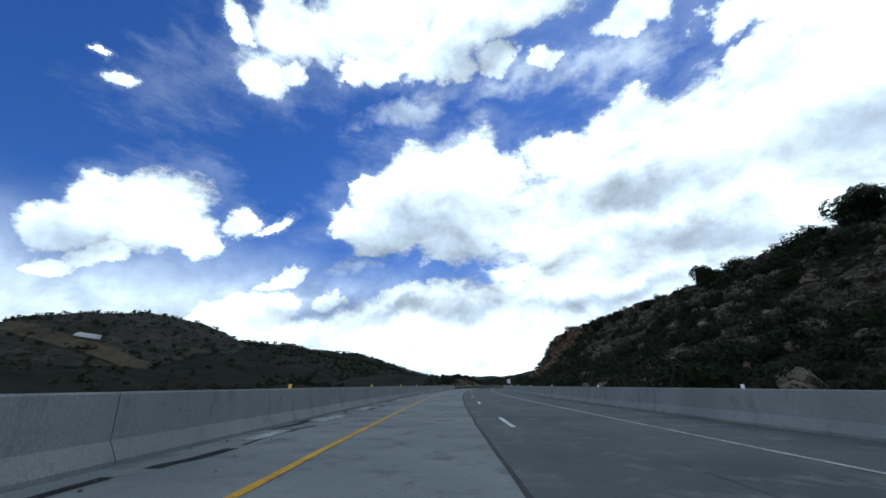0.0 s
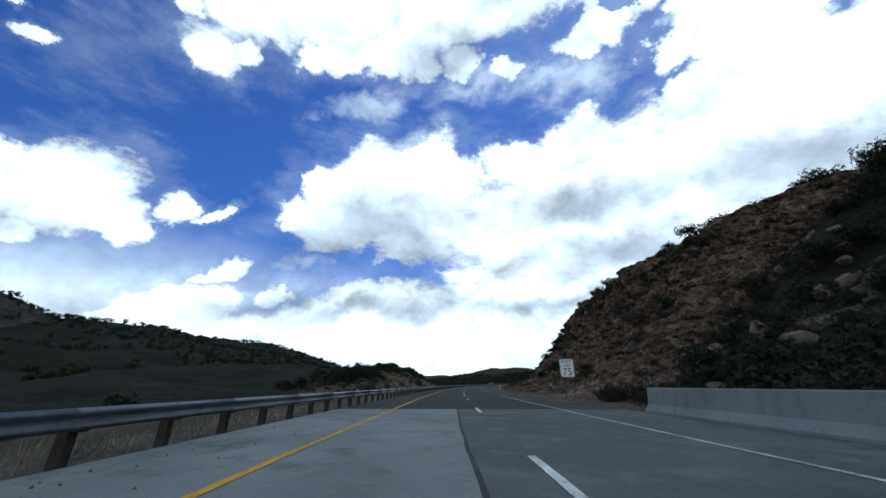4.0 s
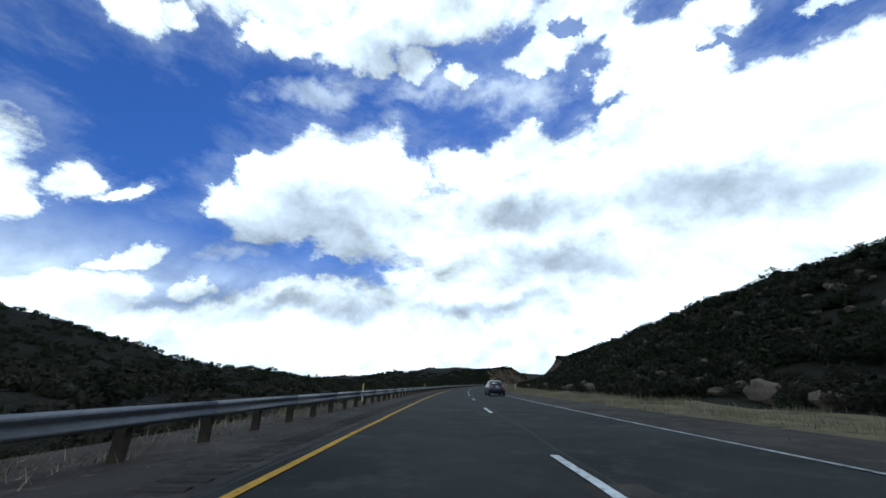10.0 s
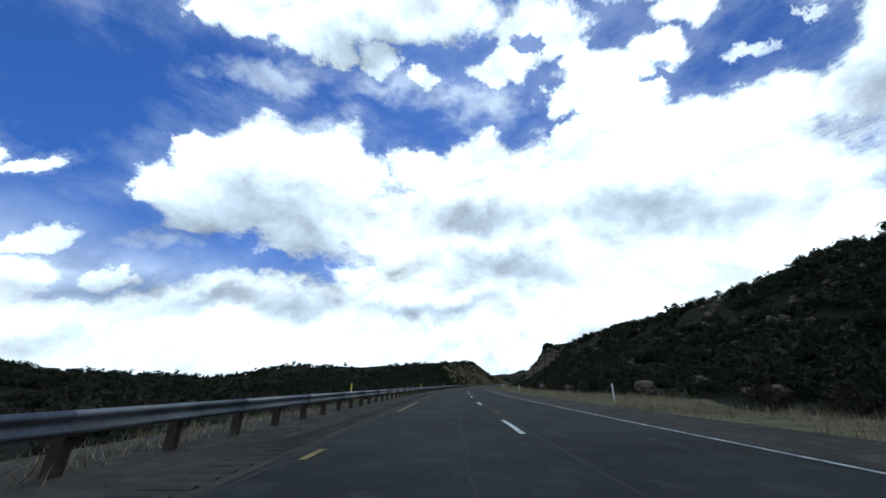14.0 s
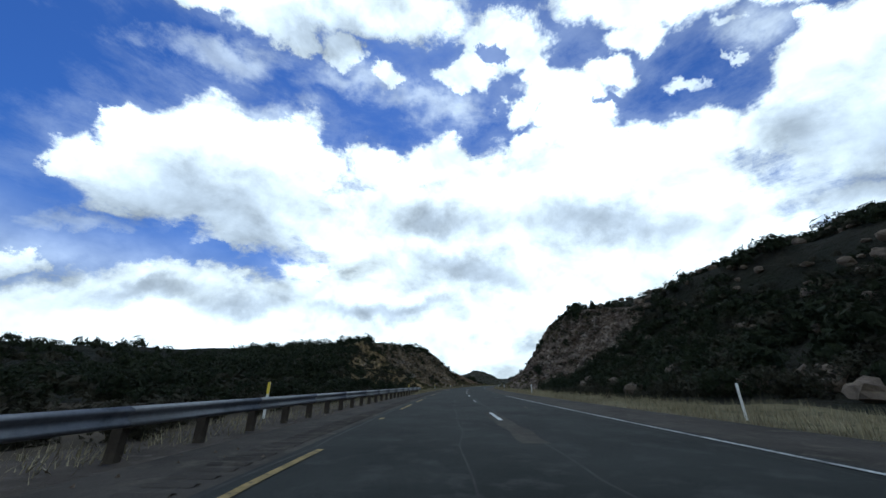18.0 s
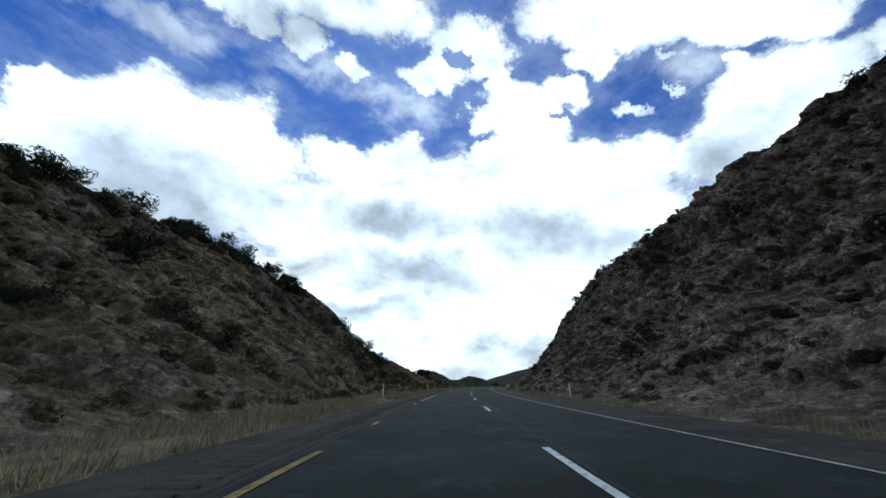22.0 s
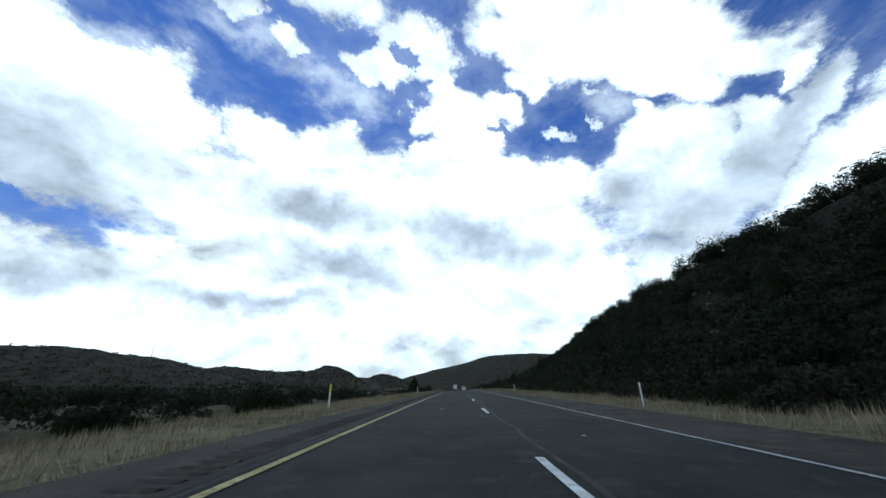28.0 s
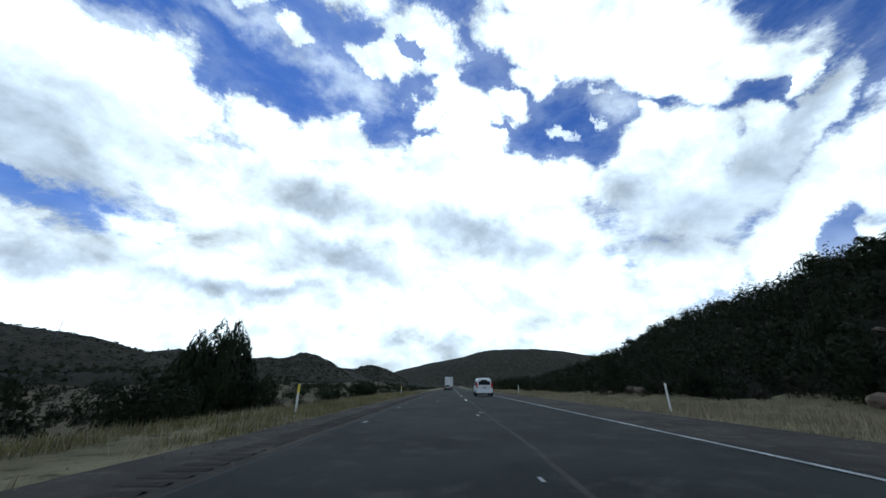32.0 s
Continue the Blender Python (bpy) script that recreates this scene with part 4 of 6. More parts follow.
near_bush = [leaf_cloud(400, 11, 0.11, 0.75, 100 + i) for i in range(6)]
mid_bush = [leaf_cloud(300, 9, 0.115, 0.8, 110 + i) for i in range(6)]
fine_bush = [leaf_cloud(380, 9, 0.13, 0.85, 180 + i, 1.1) for i in range(5)]
far_bush = [leaf_cloud(110, 6, 0.2, 0.8, 120 + i) for i in range(6)]
tiny_bush = [leaf_cloud(20, 4, 0.42, 0.8, 140 + i) for i in range(6)]
upright_bush = [leaf_cloud(420, 11, 0.1, 0.9, 160 + i, 1.35) for i in range(6)]


def plant(name, s, u, smin, smax, variants, material, label, tall=None):
    p = road(s, u, land(s, u) - 0.1)
    return scatter(name, p, rng.uniform(smin, smax, len(s)) ** 1.0, variants, material, label, "shrubs", tall)


# hillside beyond the right barrier
plant("scrub", *spots(1250, -100, 160, 13, 58, 1, 0.9), 0.8, 1.8, near_bush, leaf_dark, "dense dark scrub oak on the rocky hillside")
plant("scrub", *spots(260, -60, 150, 12.5, 40, 1, 1.0), 0.5, 1.2, near_bush, leaf_grey, "grey-green brush on the rocky hillside")
plant("scrub", *spots(300, -40, 140, 12.5, 40, 1), 0.7, 1.5, mid_bush, leaf_grey, "grey-green brush low on the rocky hillside")
plant("scrub", *spots(260, -60, 142, 11.5, 17, 1), 0.5, 1.1, mid_bush, leaf_grey, "dry brush behind the concrete barrier")
# crests of the cuts and slopes behind
for s0, s1, side, lo, hi, n in ((142, 262, 1, -1.2, 12, 330), (165, 256, -1, -1.0, 12, 170), (605, 850, 1, -1.2, 14, 460), (570, 745, -1, -1.0, 12, 400)):
    s = rng.uniform(s0, s1, n)
    crest = side_row(s, side)[1]
    u = side * (crest + lo + (hi - lo) * rng.uniform(0, 1, n) ** 2.4)
    p = road(s, u, np.maximum(land(s, u), 0) + 0.75 * (np.abs(u) < crest + 1.2))
    scatter("scrub", p, rng.uniform(0.35, 1.5, n), near_bush, leaf_dark, "dark shrubs along the top of the rock cutting", "shrubs")
# shrubs clinging to the rock faces
for s0, s1, side, n, mat in ((142, 255, 1, 330, leaf_grey), (150, 250, -1, 90, leaf_grey), (620, 838, 1, 700, leaf_grey), (580, 748, -1, 520, leaf_grey), (590, 745, -1, 300, leaf_olive), (630, 836, 1, 300, leaf_olive), (630, 836, 1, 260, leaf_dark), (590, 745, -1, 200, leaf_dark), (142, 252, 1, 120, leaf_dark)):
    s = rng.uniform(s0, s1, n)
    foot, crest, top, _, _ = side_row(s, side)
    k = rng.uniform(0.03, 1.0, n)
    p = road(s, side * (foot + (crest - foot) * k ** (1 / STEEPENS[side]) - 0.15), top * k - 0.12)
    scatter("scrub", p, rng.uniform(0.16, 0.5, n) * rng.choice((0.7, 1.0, 1.5), n), far_bush, mat, "small dry plants rooted in the cracks of the rock", "shrubs")
for s0, s1, side, n, mat in ((145, 255, 1, 60, leaf_grey), (150, 250, -1, 40, leaf_grey), (560, 640, 1, 120, leaf_grey), (640, 835, 1, 70, leaf_grey), (585, 735, -1, 110, leaf_grey), (590, 735, -1, 60, leaf_dark)):
    s = rng.uniform(s0, s1, n)
    foot, crest, top, _, _ = side_row(s, side)
    k = rng.uniform(0.05, 0.95, n)
    p = road(s, side * (foot + (crest - foot) * k ** (1 / STEEPENS[side]) - 0.5), top * k - 0.2)
    scatter("scrub", p, rng.uniform(0.3, 0.95, n), near_bush, mat, "grey-green shrubs clinging to the rock cutting", "shrubs")
# dark bushes that stand out from the faces, and olive tufts on the gentle ground at their foot
for s0, s1, side, n in ((150, 235, 1, 20), (625, 820, 1, 34), (600, 735, -1, 26)):
    s = rng.uniform(s0, s1, n)
    foot, crest, top, _, _ = side_row(s, side)
    k = rng.uniform(0.08, 0.9, n)
    p = road(s, side * (foot + (crest - foot) * k ** (1 / STEEPENS[side]) - 0.7), top * k - 0.1)
    scatter("scrub", p, rng.uniform(0.6, 1.3, n), fine_bush, leaf_dark, "round dark bushes growing on the rock cutting", "shrubs")
for s0, s1, side, n in ((145, 255, 1, 160), (620, 835, 1, 420), (585, 800, -1, 520)):
    s = rng.uniform(s0, s1, n)
    foot, crest, top, _, _ = side_row(s, side)
    k = rng.uniform(0.0, 0.3, n) ** 1.3
    p = road(s, side * (foot + (crest - foot) * k ** (1 / STEEPENS[side]) - 0.5), top * k - 0.1)
    scatter("scrub", p, rng.uniform(0.18, 0.55, n), far_bush, leaf_olive, "olive tufts on the gentle foot of the cutting", "shrubs")
# open slopes on the right, dense wood further on
plant("scrub", *spots(1000, 250, 606, 18, 42, 1, 1.0), 0.8, 1.9, mid_bush, leaf_dark, "dense dark scrub low on the hillside")
plant("scrub", *spots(420, 250, 606, 18, 46, 1, 1.0), 0.7, 1.6, mid_bush, leaf_grey, "grey-green brush between dark scrub on the hillside")
plant("scrub", *spots(2400, 250, 606, 24, 90, 1, 0.9, clumped), 0.9, 2.3, far_bush, leaf_dark, "dense dark scrub on the long hillside")
plant("scrub", *spots(600, 250, 606, 24, 90, 1, 0.9, clumped), 0.9, 2.3, far_bush, leaf_grey, "grey-green brush on the long hillside")
plant("scrub", *spots(900, 250, 640, 60, 180, 1), 1.2, 2.6, tiny_bush, leaf_dark, "distant dark scrub on the hill crest")
plant("scrub", *spots(400, 256, 608, 16, 30, 1), 0.4, 1.1, near_bush, leaf_grey, "low grey-green brush at the foot of the hill")
plant("woodland", *spots(1700, 815, 1180, 16, 62, 1, 0.9, off_bank), 1.1, 2.3, upright_bush, leaf_dark, "dark juniper wood on the steep slope")
plant("woodland", *spots(900, 815, 1300, 50, 170, 1), 1.6, 3.2, far_bush, leaf_dark, "dark juniper wood near the hill crest")
plant("scrub", *spots(800, 815, 1150, 14, 24, 1, 1.0, off_bank), 0.6, 1.5, mid_bush, leaf_dark, "dark brush at the foot of the wooded slope")
plant("scrub", *spots(420, 815, 1150, 13.5, 22, 1, 1.0, off_bank), 0.5, 1.3, near_bush, leaf_grey, "low brush at the edge of the juniper wood")
plant("scrub", *spots(180, 560, 612, 16, 50, 1), 0.6, 1.5, mid_bush, leaf_dark, "dark brush on the nose of the cutting")
plant("scrub", *spots(120, 560, 632, 13, 30, 1), 0.4, 1.0, mid_bush, leaf_grey, "grey brush on the nose of the cutting")
plant("woodland", *spots(240, 560, 604, 15, 44, -1), 0.9, 1.6, fine_bush, leaf_dark, "dark junipers behind the end of the guardrail")
# weathered rocks showing between the bushes
rocks = [np.array([v.co[:] for v in me.vertices]) for me in stone_meshes]
rock_faces = np.array([p.vertices[:] for p in stone_meshes[0].polygons])
for s0, s1, d0, d1, n, lo, hi in ((-80, 150, 13, 46, 460, 0.25, 0.85), (256, 640, 18, 70, 900, 0.3, 0.95), (830, 1080, 16, 60, 160, 0.25, 0.7)):
    s, u = spots(n, s0, s1, d0, d1, 1)
    scatter("outcrop", road(s, u, land(s, u) + 0.5), rng.uniform(lo, hi, n), [(v, rock_faces) for v in rocks], stone, "weathered brown rocks between bushes on the slope", "rocks", rng.uniform(0.8, 1.6, n))
s = rng.uniform(744, 798, 260)
foot, crest, top, _, _ = side_row(s, -1)
k = rng.uniform(0.05, 0.95, 260)
u = -(foot + (crest - foot) * k ** (1 / STEEPENS[-1]))
scatter("outcrop", road(s, u, top * k - 0.02), rng.uniform(0.05, 0.2, len(s)), [(v, rock_faces) for v in rocks], stone, "loose stones on the bank of red earth", "rocks")
scatter("scrub", road(s + 0.7, u, top * k - 0.1)[:90], rng.uniform(0.15, 0.5, 90), near_bush, leaf_grey, "small dry plants on the bank of red earth", "shrubs")
plant("scrub", *spots(110, 545, 582, 8, 18, -1), 0.6, 1.2, fine_bush, leaf_dark, "dark brush close behind the end of the guardrail")
# left side: valley, hills, fields
plant("scrub", *spots(500, -90, 150, 22, 110, -1, 0.9), 0.8, 2.0, far_bush, leaf_dark, "dark scrub on the valley floor")
plant("scrub", *spots(1100, -90, 640, 90, 330, -1), 1.2, 2.8, tiny_bush, leaf_dark, "dark scrub scattered over the hills across the valley")
plant("scrub", *spots(1900, 256, 600, 9, 110, -1, 0.9), 0.7, 1.8, far_bush, leaf_grey, "grey leafless brush below the guardrail")
plant("scrub", *spots(1500, 270, 610, 60, 270, -1), 1.0, 2.4, far_bush, leaf_dark, "dark scrub over the slope across the valley")
plant("scrub", *spots(900, 256, 620, 25, 170, -1), 0.9, 2.0, far_bush, leaf_dark, "dark junipers below the guardrail")
plant("scrub", *spots(220, 430, 590, 6.8, 15, -1), 0.25, 0.75, fine_bush, leaf_grey, "low dark brush behind the guardrail")
plant("woodland", *spots(420, 500, 650, 26, 75, -1), 1.3, 2.3, mid_bush, leaf_dark, "dark juniper wood below the road")
plant("woodland", *spots(230, 470, 590, 14, 42, -1), 0.9, 1.8, fine_bush, leaf_dark, "dark junipers beside the end of the guardrail")
plant("scrub", *spots(200, 800, 1300, 16, 140, -1, 1.3), 0.5, 1.3, fine_bush, leaf_dark, "dark round bushes in the dry field")
plant("woodland", *spots(150, 893, 985, 24, 70, -1), 1.0, 2.0, fine_bush, leaf_dark, "dark trees standing in the hollow beside the field")
plant("scrub", *spots(480, 870, 985, 17, 46, 1), 0.8, 1.6, mid_bush, leaf_grey, "brown-grey brush between the junipers on the slope")
plant("woodland", *spots(420, 880, 1350, 90, 260, -1), 1.2, 2.6, far_bush, leaf_dark, "dark trees in a band behind the field")
plant("scrub", *spots(500, 800, 1500, 120, 420, -1), 1.2, 2.8, tiny_bush, leaf_dark, "dark trees beyond the dry field")
plant("woodland", *spots(150, 815, 905, 16, 60, -1), 0.9, 1.9, mid_bush, leaf_dark, "dark trees standing below the road")
plant("scrub", *spots(170, 880, 1020, 9.5, 27, -1, 1.2), 0.2, 0.6, fine_bush, leaf_grey, "brown brush between the verge and the dry field")
plant("woodland", *spots(26, 925, 1060, 18, 60, -1), 0.9, 1.7, upright_bush, leaf_dark, "upright junipers standing at the edge of the field")
plant("woodland", *spots(26, 988, 1006, 9.5, 16, -1), 0.9, 1.5, upright_bush, leaf_dark, "dark clump of junipers close to the verge")
plant("woodland", *spots(220, 1040, 1300, 14, 60, -1), 0.8, 1.8, mid_bush, leaf_dark, "dark bushes beside the road ahead")
# dots of juniper on the far hills
pts = []
for *hill, _ in HILLS[1:8]:
    hx, hy, top, rx, ry, base, seed, turn = hill[:8]
    a, r = rng.uniform(0, 2 * np.pi, 2300), np.sqrt(rng.uniform(0, 0.9, 2300))
    lx, ly = r * np.cos(a) * rx, r * np.sin(a) * ry
    px, py = hx + lx * math.cos(turn) - ly * math.sin(turn), hy + lx * math.sin(turn) + ly * math.cos(turn)
    pts.append(np.stack([px, py, mound_height(px, py, *hill) - 0.3], 1))
pts = np.concatenate(pts)
scatter("scrub", pts, rng.uniform(1.2, 2.8, len(pts)), tiny_bush, leaf_dark, "dots of dark juniper on the far hillsides", "shrubs")


# grass along the verges
def tuft(seed, blades=10, spread=0.2):
    g = np.random.default_rng(seed)
    V, F = [], []
    for i in range(blades):
        a, x, y = g.uniform(0, 6.28), g.normal(0, spread), g.normal(0, spread)
        lean, h, w = g.uniform(0.03, 0.25), g.uniform(0.35, 1.0), g.uniform(0.006, 0.014)
        c, s = math.cos(a), math.sin(a)
        k = len(V)
        V += [(x - s * w, y + c * w, 0), (x + s * w, y - c * w, 0), (x + c * lean + s * w * 0.5, y + s * lean - c * w * 0.5, h)]
        F.append((k, k + 1, k + 2))
    return np.array(V), np.array(F)


tufts = [tuft(200 + i) for i in range(6)]


def grass(s0, s1, u0, u1, n, hmin, hmax, material, label):
    s, u = rng.uniform(s0, s1, n), rng.uniform(u0, u1, n)
    k = fbm(s / 5, u / 1.5, 2, 55) > -0.25
    s, u = s[k], u[k]
    p = road(s, u, land(s, u) - 0.02)
    scatter("verge_grass", p, rng.uniform(0.7, 1.2, len(s)) * rng.uniform(hmin, hmax, len(s)) ** 0, tufts, material, label, "grass", rng.uniform(hmin, hmax, len(s)))


grass(256, 640, 8.9, 16, 15000, 0.25, 0.65, dry_grass, "tall dry straw-coloured grass along the shoulder")
grass(625, 845, 8.9, 13.0, 13000, 0.2, 0.6, dry_grass, "dry straw-coloured grass at the foot of the cutting")
grass(840, 1150, 8.9, 17, 13000, 0.25, 0.65, dry_grass, "tall dry straw-coloured grass along the shoulder")
grass(572, 800, -8.8, -4.6, 19000, 0.15, 0.5, dry_grass, "dry grass at the foot of the rock cutting")
grass(800, 1080, -13, -4.6, 17000, 0.18, 0.5, dry_grass, "dry straw-coloured grass beside the shoulder")
grass(960, 1060, -9, -4.6, 4000, 0.2, 0.5, green_grass, "yellow-green grass beside the shoulder")
grass(800, 1100, -60, -12, 3000, 0.3, 0.7, dry_grass, "pale dry grass in the field below the road")
grass(930, 1090, 12, 21, 7000, 0.2, 0.5, dry_grass, "pale dry grass on the bank below the wood")
grass(110, 575, -7.6, -5.2, 5500, 0.12, 0.4, dry_grass, "short dry grass under the guardrail")
grass(140, 256, 9.2, 10.8, 900, 0.1, 0.35, dry_grass, "sparse dry grass at the foot of the cutting")


# single trees
def tree(kind, seed, tall, wide):
    g = random.Random(seed)
    t = thing("tree", Matrix.Identity(4), {"juniper": "round dark green juniper tree on the bank", "spire": "dark upright juniper with a ragged top", "bare": "leafless grey brush with thin twigs"}[kind], "tree")
    part("trunk", rod("trunk", (0, 0, -0.4), (g.uniform(-0.1, 0.1), 0, tall * 0.45), 0.16 * wide / 2, 0.09 * wide / 2, bark, 9), t)
    for i in range(4 if kind != "bare" else 26):
        a = i * 1.6 + g.uniform(-0.3, 0.3)
        z0 = tall * g.uniform(0.12, 0.35)
        part("limb", rod("limb", (0, 0, z0), (math.cos(a) * wide * 0.33, math.sin(a) * wide * 0.33, z0 + tall * g.uniform(0.15, 0.4 if kind != "spire" else 0.2)), (0.05 if kind != "bare" else 0.016) * wide / 2, 0.012 if kind != "bare" else 0.003, bark, 6), t)
    if kind != "bare":
        v, f = leaf_cloud(3600, 13, 0.1, 0.85, seed, 1.0)
        v = v * (wide / 2 * 1.1, wide / 2 * 1.1, tall / 1.25)
        if kind == "spire":
            k = np.clip(1.2 - v[:, 2] / tall * 0.5, 0.55, 1)
            v[:, 0] *= k
            v[:, 1] *= k
        v[:, 2] += tall * 0.06
        part("crown", mesh_of("crown", v, f, leaf_dark), t)
    return t


BASE = {"juniper": tree("juniper", 301, 2.6, 2.6), "spire": tree("spire", 302, 3.2, 2.2), "bare": tree("bare", 303, 2.0, 1.6), "wide": tree("juniper", 304, 2.8, 3.6)}
used = set()


def put_tree(kind, s, side, d, scale=1.0, lift=None):
    h = float(land(np.array([s]), np.array([side * d]))[0]) if lift is None else lift
    m = on_road(s, side * d, h - 0.05, (s * 37) % 360)
    m = Matrix.Translation(m.translation) @ pose(0, 0, 0, 0, 0, (s * 37) % 360) @ Matrix.Diagonal((scale, scale, scale, 1))
    if kind in used:
        ob = copy_thing(BASE[kind], Matrix.Identity(4))
    else:
        used.add(kind)
        ob = BASE[kind]
    ob.matrix_basis = m


for kind, s, side, d, k in [("juniper", 232, -1, 18.2, 0.85), ("wide", 234.5, -1, 18.8, 0.85), ("juniper", 238, -1, 18.4, 0.8), ("wide", 240.5, -1, 18.6, 0.75), ("juniper", 243, -1, 19, 0.75), ("bare", 248, -1, 18.2, 1.1), ("juniper", 258, -1, 17, 1.1), ("wide", 261, -1, 17.5, 1.1), ("juniper", 264, -1, 18, 1.1),
                            ("juniper", 211, -1, 18.7, 0.85), ("wide", 199, -1, 19.2, 0.7), ("juniper", 246, -1, 19.2, 0.8), ("bare", 205, -1, 18.2, 0.8), ("bare", 231, -1, 18.7, 0.7),
                            ("juniper", 172, -1, 18.2, 0.9), ("wide", 180, -1, 18.7, 0.9), ("juniper", 12, 1, 47, 1.3), ("wide", 40, 1, 47, 1.2), ("juniper", 70, 1, 46, 1.4),
                            ("juniper", 95, 1, 45, 1.2), ("wide", 112, 1, 43, 1.2), ("juniper", 128, 1, 41, 1.1), ("juniper", 205, 1, 34.5, 1.0), ("spire", 222, 1, 32.5, 0.8),
                            ("wide", 214, 1, 34, 0.7), ("juniper", 236, 1, 31.5, 0.8)]:
    put_tree(kind, s, side, d, k)
for kind, s, side, d, k in [("juniper", 640, 1, 37, 1.1), ("wide", 646, 1, 37.5, 1.2), ("juniper", 652, 1, 36.5, 0.9), ("spire", 634, 1, 39.5, 0.7), ("juniper", 661, 1, 36.1, 0.9), ("wide", 672, 1, 36.3, 0.8),
                            ("juniper", 646, -1, 30.4, 0.75), ("juniper", 657, -1, 30.4, 0.6), ("bare", 676, -1, 29.6, 0.7), ("wide", 690, -1, 29.6, 0.6), ("juniper", 712, -1, 28.8, 0.7),
                            ("spire", 748, 1, 34.5, 0.7), ("juniper", 772, 1, 31.4, 1.0), ("spire", 781, 1, 30.6, 1.05), ("wide", 789, 1, 30.6, 0.7), ("bare", 795, 1, 30, 0.7),
                            ("wide", 782, -1, 18.6, 1.0), ("bare", 783.5, -1, 18.4, 1.0), ("wide", 803, -1, 22.5, 1.3), ("wide", 818, -1, 21, 0.9), ("juniper", 826, -1, 18, 0.8)]:
    put_tree(kind, s, side, d, k)
for kind, s, side, d, k in [("spire", 1013, -1, 18.8, 1.45), ("spire", 1014.5, -1, 17.6, 1.6), ("spire", 1017, -1, 18, 1.65), ("spire", 1019, -1, 19.4, 1.55), ("juniper", 1015.5, -1, 17, 1.4), ("juniper", 880, -1, 13.5, 0.7), ("wide", 874, -1, 18, 0.7), ("juniper", 900, -1, 19, 0.6),
                            ("juniper", 958, -1, 18, 0.65), ("juniper", 968, -1, 22, 0.6), ("wide", 966, -1, 15, 0.7), ("juniper", 1016, -1, 24, 0.8), ("juniper", 1030, -1, 13, 0.5), ("wide", 1052, -1, 15, 1.0), ("juniper", 935, -1, 11, 0.5),
                            ("spire", 905, 1, 26, 1.3), ("spire", 930, 1, 30, 1.5), ("spire", 965, 1, 27, 1.4), ("juniper", 985, 1, 33, 1.6), ("spire", 1010, 1, 25, 1.3), ("spire", 1035, 1, 22, 1.2), ("wide", 1060, 1, 24, 1.2), ("spire", 890, 1, 33, 1.4), ("juniper", 870, 1, 24, 1.1)]:
    put_tree(kind, s, side, d, k)

# ---- roadside furniture ----
white_plastic = surface("white_plastic", (0.5, 0.5, 0.48), (0.62, 0.62, 0.6), 3, 20, 0.6, 0.05, 0.005)
yellow_plastic = plain("yellow_plastic", (0.62, 0.48, 0.04), 0.5)
sign_white = plain("sign_white", (0.7, 0.7, 0.68), 0.45)
black_paint = plain("black_paint", (0.015, 0.015, 0.016), 0.5)


def delineator(yellow):
    t = thing("delineator_post", Matrix.Identity(4), "slim white roadside marker post with yellow top" if yellow else "slim white roadside marker post", "marker post", "yellow marker posts" if yellow else "white marker posts")
    bm = bmesh.new()
    bmesh.ops.create_cube(bm, size=1)
    for v in bm.verts:
        v.co = Vector((v.co.x * 0.1, v.co.y * 0.025, v.co.z * 1.35 + 0.55))
    bmesh.ops.bevel(bm, geom=[e for e in bm.edges if abs(e.verts[0].co.z - e.verts[1].co.z) > 0.5], offset=0.009, segments=2, affect="EDGES")
    part("post", from_bm("post", bm, white_plastic), t)
    part("reflector", box("reflector", (0.1, 0.014, 0.4) if yellow else (0.08, 0.012, 0.2), (0, -0.02, 1.02 if yellow else 1.08), yellow_plastic if yellow else sign_white, 0.003), t, "yellow reflector sheet" if yellow else "white reflector sheet")
    return t


def set_many(base, places):
    for i, (s, u) in enumerate(places):
        ob = base if i == 0 else copy_thing(base, Matrix.Identity(4))
        h = float(land(np.array([s]), np.array([u]))[0])
        ob.matrix_basis = on_road(s, u, h, ((s * 7) % 9) - 4)


set_many(delineator(False), [(x, 10.2 if 600 < x < 760 else 10.5) for x in (208, 349, 390, 427, 465, 504, 542, 578, 614, 651, 691, 730, 768, 798, 828, 875, 919, 1004, 1040, 1080)])
set_many(delineator(True), [(x, -7.2 if x == 732 else -6.6) for x in (270, 309, 349, 388, 427, 465, 504, 542, 580, 617, 656, 692, 732, 768, 801, 833, 875, 919, 1004, 1040)])


def lettering(body, size, m, material, parent, name="lettering"):
    c = bpy.data.curves.new(name, "FONT")
    c.body, c.size, c.align_x, c.align_y, c.extrude = body, size, "CENTER", "CENTER", 0.002
    tmp = bpy.data.objects.new(name, c)
    scene.collection.objects.link(tmp)
    me = bpy.data.meshes.new_from_object(tmp.evaluated_get(bpy.context.evaluated_depsgraph_get()))
    bpy.data.objects.remove(tmp)
    me.materials.clear()
    me.materials.append(material)
    return part(name, me, parent, m=m)


